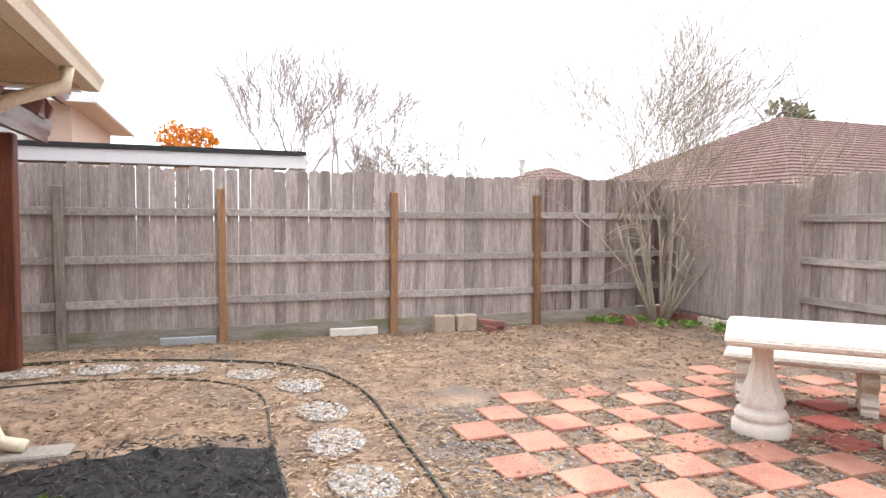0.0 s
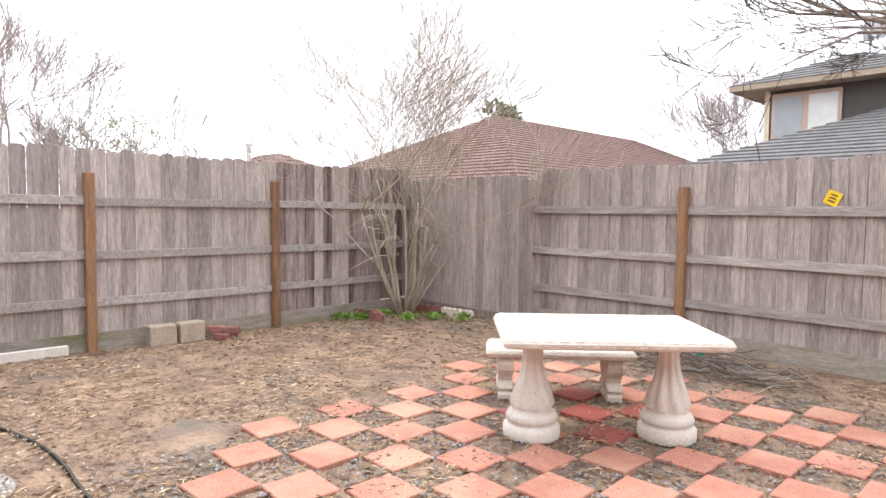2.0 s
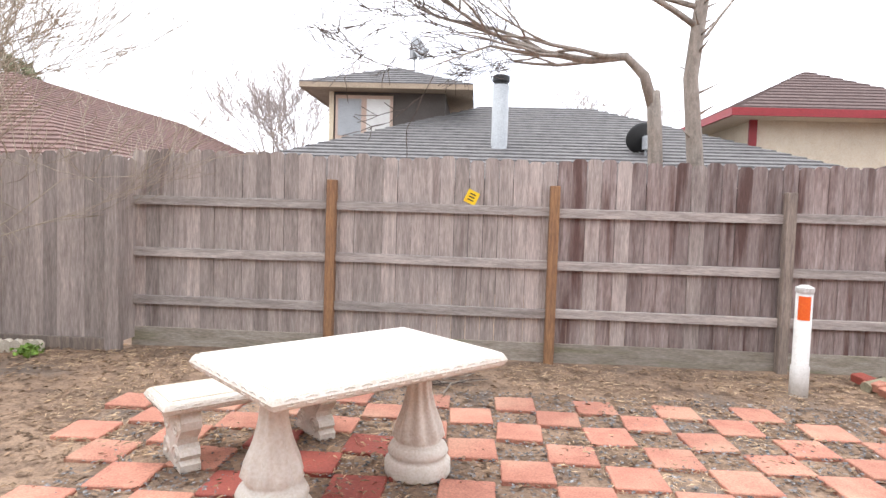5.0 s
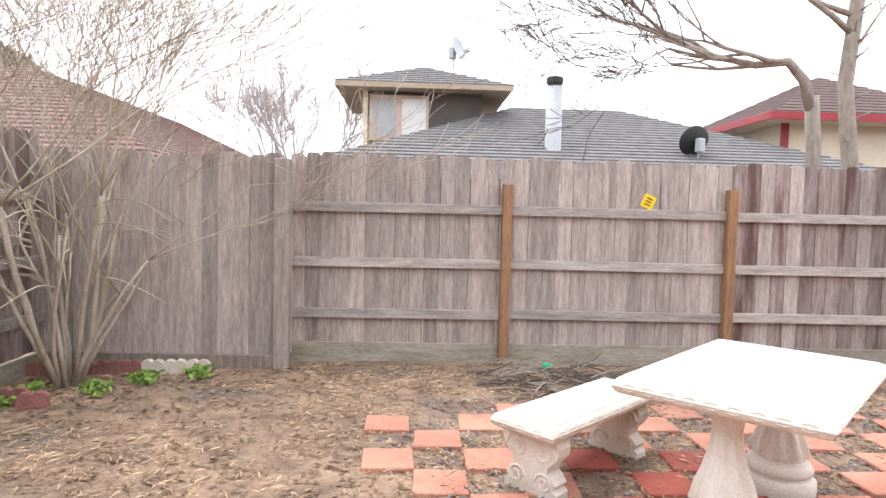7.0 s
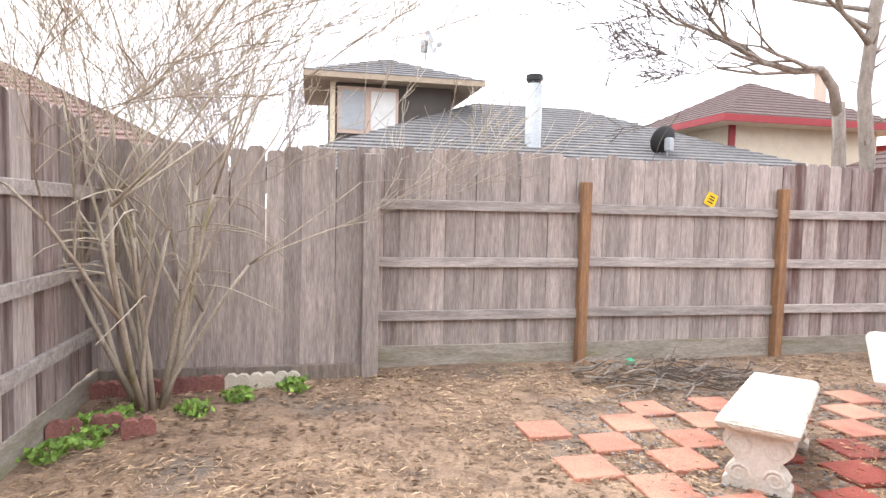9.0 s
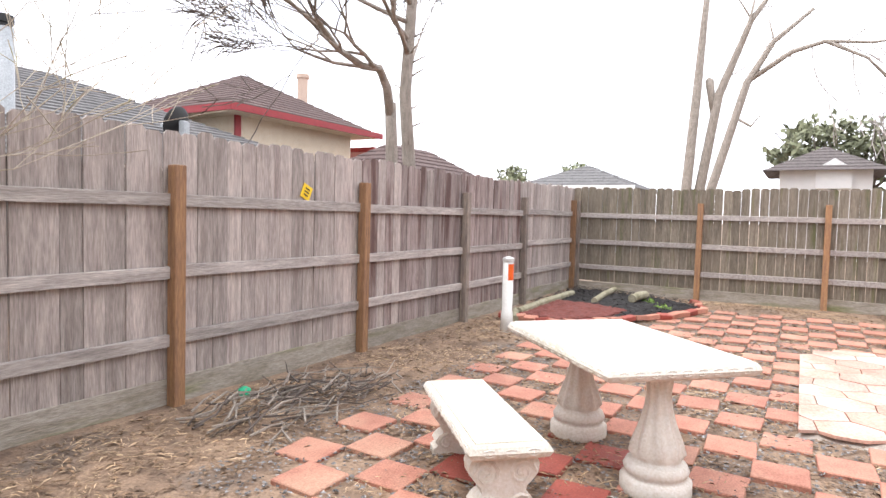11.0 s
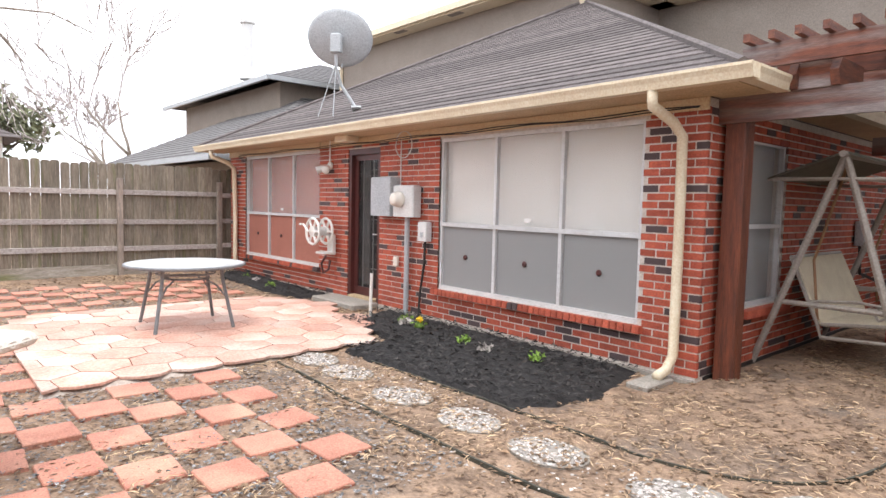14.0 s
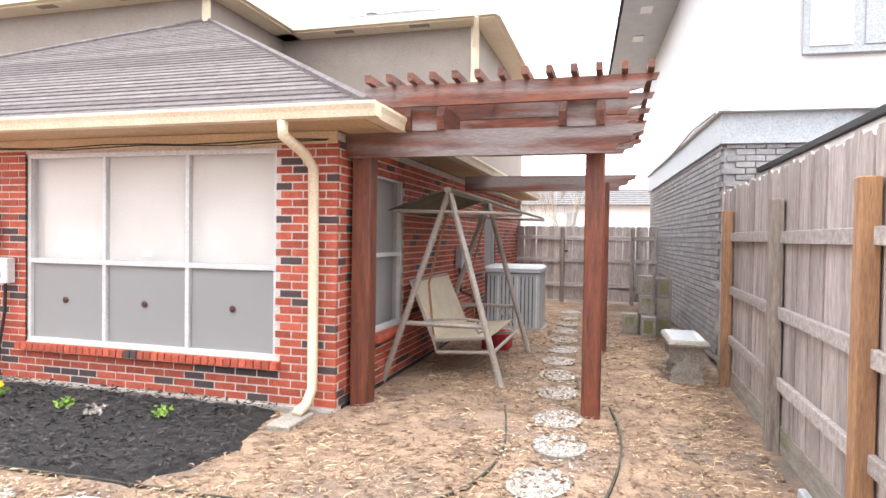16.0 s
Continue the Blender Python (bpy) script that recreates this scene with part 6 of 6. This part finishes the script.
def strip_edge(label, pts, h=0.017):
    """Thin lawn edging standing in the ground along a smooth line."""
    e = thing("lawn_edging", label, "edging")
    fine = []
    for i in range(len(pts) - 1):
        p0, p1, p2, p3 = pts[max(i - 1, 0)], pts[i], pts[i + 1], pts[min(i + 2, len(pts) - 1)]
        for k in range(8):
            t = k / 8
            fine.append(tuple(0.5 * (2 * p1[d] + (p2[d] - p0[d]) * t + (2 * p0[d] - 5 * p1[d] + 4 * p2[d] - p3[d]) * t * t + (3 * p1[d] - p0[d] - 3 * p2[d] + p3[d]) * t ** 3) for d in (0, 1)))
    fine.append(pts[-1])
    s = Shape()
    n = len(fine)
    for side in (-1, 1):
        for z in (-0.04, h):
            for i, (x, y) in enumerate(fine):
                dx, dy = fine[min(i + 1, n - 1)][0] - fine[max(i - 1, 0)][0], fine[min(i + 1, n - 1)][1] - fine[max(i - 1, 0)][1]
                L = math.hypot(dx, dy)
                s.v.append((x - dy / L * 0.007 * side, y + dx / L * 0.007 * side, lift(x, y) + z + (0.01 * noise.noise((x * 3, y * 3, 0)) if z > 0 else 0)))
    for i in range(n - 1):
        s.f += [(i, i + 1, n + i + 1, n + i), (2 * n + i, 3 * n + i, 3 * n + i + 1, 2 * n + i + 1), (n + i, n + i + 1, 3 * n + i + 1, 3 * n + i)]
    part("strip", s, M_EDGE, e)
    return e


strip_edge("black lawn edging curving round the stone path", [(1.64, -0.23), (0.9, -0.2), (0.34, -0.17), (-0.65, -0.16), (-1.5, -0.17), (-2.25, -0.36), (-2.8, -0.78), (-3.14, -1.4), (-3.27, -2.1), (-3.28, -2.7), (-3.2, -3.4)])
strip_edge("inner black edging beside the stone path", [(1.2, -0.93), (0.4, -0.95), (-0.53, -0.98), (-1.3, -0.97), (-1.75, -1.01), (-2.15, -1.22), (-2.42, -1.6), (-2.5, -2.15), (-2.43, -2.7), (-2.34, -3.15)], 0.011)

# plants in the mulch
for x, y, kind in ((2.35, -2.2, 0), (1.95, -2.1, 2), (1.1, -2.0, 0), (0.72, -1.9, 1), (0.2, -2.05, 0), (2.2, -2.1, 1), (6.6, -2.25, 1), (7.1, -2.3, 0), (5.9, -2.2, 0)):
    pl_ = thing("bedding_plant", ("small bright green bedding plant in mulch", "small silvery bedding plant in mulch", "yellow pansy in mulch")[kind], "plant", at=(x, y, 0.045))
    leaves(pl_, "foliage", (0, 0, 0.04), (0.1, 0.1, 0.05), 70, 0.028, (M_LEAF_Y, M_WHITE_G, M_LEAF_Y)[kind], rq)
    if kind == 2:
        leaves(pl_, "blossom", (0, 0, 0.1), (0.04, 0.04, 0.03), 30, 0.025, M_FLOWER, rq)
for x, y in ((-4.2, 4.3), (-4.1, 4.05), (-3.55, 4.45), (-3.3, 4.7), (-2.9, 4.85), (-4.25, 3.85), (-4.05, 4.4), (6.9, 3.4), (7.4, 3.7)):
    w_ = thing("weed", "clump of low green weeds", "plant", at=(x, y, lift(x, y)))
    leaves(w_, "foliage", (0, 0, 0.05), (0.17, 0.17, 0.07), 170, 0.03, M_LEAF_Y, rq)

# scalloped edging round the tree
sc = Shape().prism([(-0.1, 0), (0.1, 0), (0.1, 0.09), (0.07, 0.12), (0.03, 0.125), (0.0, 0.105), (-0.03, 0.125), (-0.07, 0.12), (-0.1, 0.09)], 'y', -0.03, 0.03)
for i in range(11):
    x, y, a, red = ((-4.3 + i * 0.19, 4.98, 0, i < 5) if i < 8 else (-4.3 + (i - 8) * 0.22, 4.35 - 0.02 * i + (0.1 if i % 2 else 0), 20, True))
    sb = thing("edging_block", "red scalloped garden edging block" if red else "pale scalloped garden edging block", "edging block", "tree edging")
    sb.matrix_basis = pose(x, y, lift(x, y) - 0.01, rq.uniform(-8, 8), 0, a + rq.uniform(-6, 6))
    part("block", sc, M_SCALLOP if red else M_STONE_B, sb)

# clutter along the west fence
for y, l, h, mt, lab in ((-1.7, 0.62, 0.09, M_GREY_METAL, "grey scalloped edging leaning on the fence"), (0.27, 0.62, 0.10, M_STONE, "pale concrete slab leaning on the fence")):
    c_ = thing("edging_slab", lab, "edging", at=(-4.3, y, lift(-4.2, y)))
    part("body", Shape().box(0, 0, h / 2, 0.05, l, h, None, 0.01), mt, c_)
for y in (1.45, 1.76):
    c_ = thing("concrete_block", "tan concrete block beside the fence", "concrete block", "fence blocks", at=(-4.2, y, lift(-4.2, y)), turn=rq.uniform(-4, 4))
    part("body", Shape().box(0, 0, 0.11, 0.16, 0.28, 0.22, None, 0.012), M_TAN, c_)
for k in range(5):
    c_ = thing("loose_brick", "loose red brick in a small heap", "brick", "brick heap", at=(-4.1 + rq.uniform(-.1, .1), 2.05 + 0.1 * (k % 3), lift(-4.1, 2.4) + (0.07 if k > 2 else 0)), turn=rq.uniform(0, 90))
    part("body", Shape().box(0, 0, 0.035, 0.2, 0.09, 0.068, None, 0.006), M_SCALLOP, c_)
# brick border and logs of the corner bed
for i in range(22):
    t = i / 21
    k = t * 5
    j = min(int(k), 4)
    a, b = NEBED[j], NEBED[j + 1]
    x, y = a[0] + (b[0] - a[0]) * (k - j), a[1] + (b[1] - a[1]) * (k - j)
    c_ = thing("border_brick", "tilted red border brick", "brick", "bed border", at=(x - 0.05, y - 0.03, lift(x, y) + 0.02), turn=math.degrees(math.atan2(b[1] - a[1], b[0] - a[0])) + rq.uniform(-12, 12))
    c_.matrix_basis = c_.matrix_basis @ pose(0, 0, 0, rq.uniform(-14, 14), rq.uniform(-8, 8))
    part("body", Shape().box(0, 0, 0.035, 0.21, 0.12, 0.07, None, 0.008), M_PAVER if i % 3 else M_PAVER_D, c_)
for p, q, r in (((5.0, 5.02, 0.1), (7.3, 5.0, 0.14), 0.06), ((6.6, 4.4, 0.14), (8.2, 4.5, 0.17), 0.05), ((7.0, 3.9, 0.18), (7.5, 3.8, 0.2), 0.07), ((4.6, 4.9, 0.06), (5.1, 5.1, 0.1), 0.05)):
    lg = thing("log", "mossy landscape log on the mulch", "log")
    part("body", Shape().tube([p, [(p[d] + q[d]) / 2 + 0.01 for d in range(3)], q], r, 10), M_LOG, lg)

# pile of cut branches
bp = thing("branch_pile", "heap of cut grey branches by the fence", "branches")
for k in range(120):
    x, y = rq.uniform(-0.4, 1.1), 4.75 + rq.uniform(-0.35, 0.3)
    a = rq.gauss(0.15, 0.55)
    l = rq.uniform(0.25, 0.7)
    z = 0.02 + rq.random() ** 2 * 0.16
    pts = [(x + l * (t - 0.5) * math.cos(a) + rq.uniform(-.03, .03), y + l * (t - 0.5) * math.sin(a) + rq.uniform(-.03, .03), max(0.012, z + rq.uniform(-0.04, 0.05))) for t in (0, 0.33, 0.66, 1)]
    part("branch", Shape().tube(pts, [0.008, 0.007, 0.005, 0.003], 4), M_BARK_GREY if k % 2 else M_BARK_DARK, bp)
slat = thing("paving_slab", "grey stone slabs lying beside the swing", "slab")
part("slab", Shape().box(-1.55, -3.75, 0.02, 0.6, 0.16, 0.04, pose(0, 0, 0), 0.01), M_BLOCK, slat)
part("slab", Shape().box(-1.6, -3.98, 0.02, 0.5, 0.16, 0.04, pose(0, 0, 0), 0.01), M_BLOCK, slat)

# ---- loose ground cover ----
def paved(x, y):
    return inside(PATIO, x, y) or inside(BED, x, y) or inside(BED2, x, y) or inside(NEBED, x, y)


def field(x, y):
    return -1.2 < x < 7.4 and -0.1 < y < 4.4


def path_zone(x, y):
    return (-3.1 < x < 1.9 and -0.85 < y < -0.05) or (-3.2 < x < -2.3 and -9 < y < -0.8)


YARD = (-4.3, 8.6, -9.5, 5.35)


def in_yard(x, y):
    return not paved(x, y) and (y > -2.6 or x < -1.1)


scatter("dry_straw", "dry straw and dead grass lying on the ground", 120000, YARD, lambda x, y: in_yard(x, y) and noise.noise((x * 1.1, y * 1.1, 5)) > (-0.12 if not field(x, y) else 0.12), 0.034, M_STRAW, 51, 0.35, 0.07, 0.008)
scatter("dead_leaves", "brown leaf litter and wood chips", 85000, YARD, lambda x, y: in_yard(x, y) and noise.noise((x * 0.9, y * 0.9, 15)) > -0.5, 0.024, M_LITTER, 52, 0.5, 0.4, 0.008)
scatter("grey_gravel", "grey gravel between the pavers", 26000, (-1.0, 7.5, -0.2, 4.5), lambda x, y: field(x, y) and not paved(x, y), 0.014, M_CHIP, 53, 0.7, 0.7, 0.008)
scatter("pale_gravel", "pale gravel scattered along the path", 9000, (-3.2, 2, -9, 0), lambda x, y: path_zone(x, y) and not paved(x, y) and noise.noise((x * 1.5, y * 1.5, 25)) > -0.2, 0.012, M_WHITE_G, 54, 0.8, 0.8, 0.01)
scatter("mulch_chips", "shredded black mulch pieces", 34000, (-0.8, 8.6, -2.65, 5.3), lambda x, y: inside(BED, x, y) or inside(BED2, x, y) or (inside(NEBED, x, y) and not inside(RBED, x, y)), 0.034, M_MULCH_C, 55, 0.9, 0.22, 0.058)
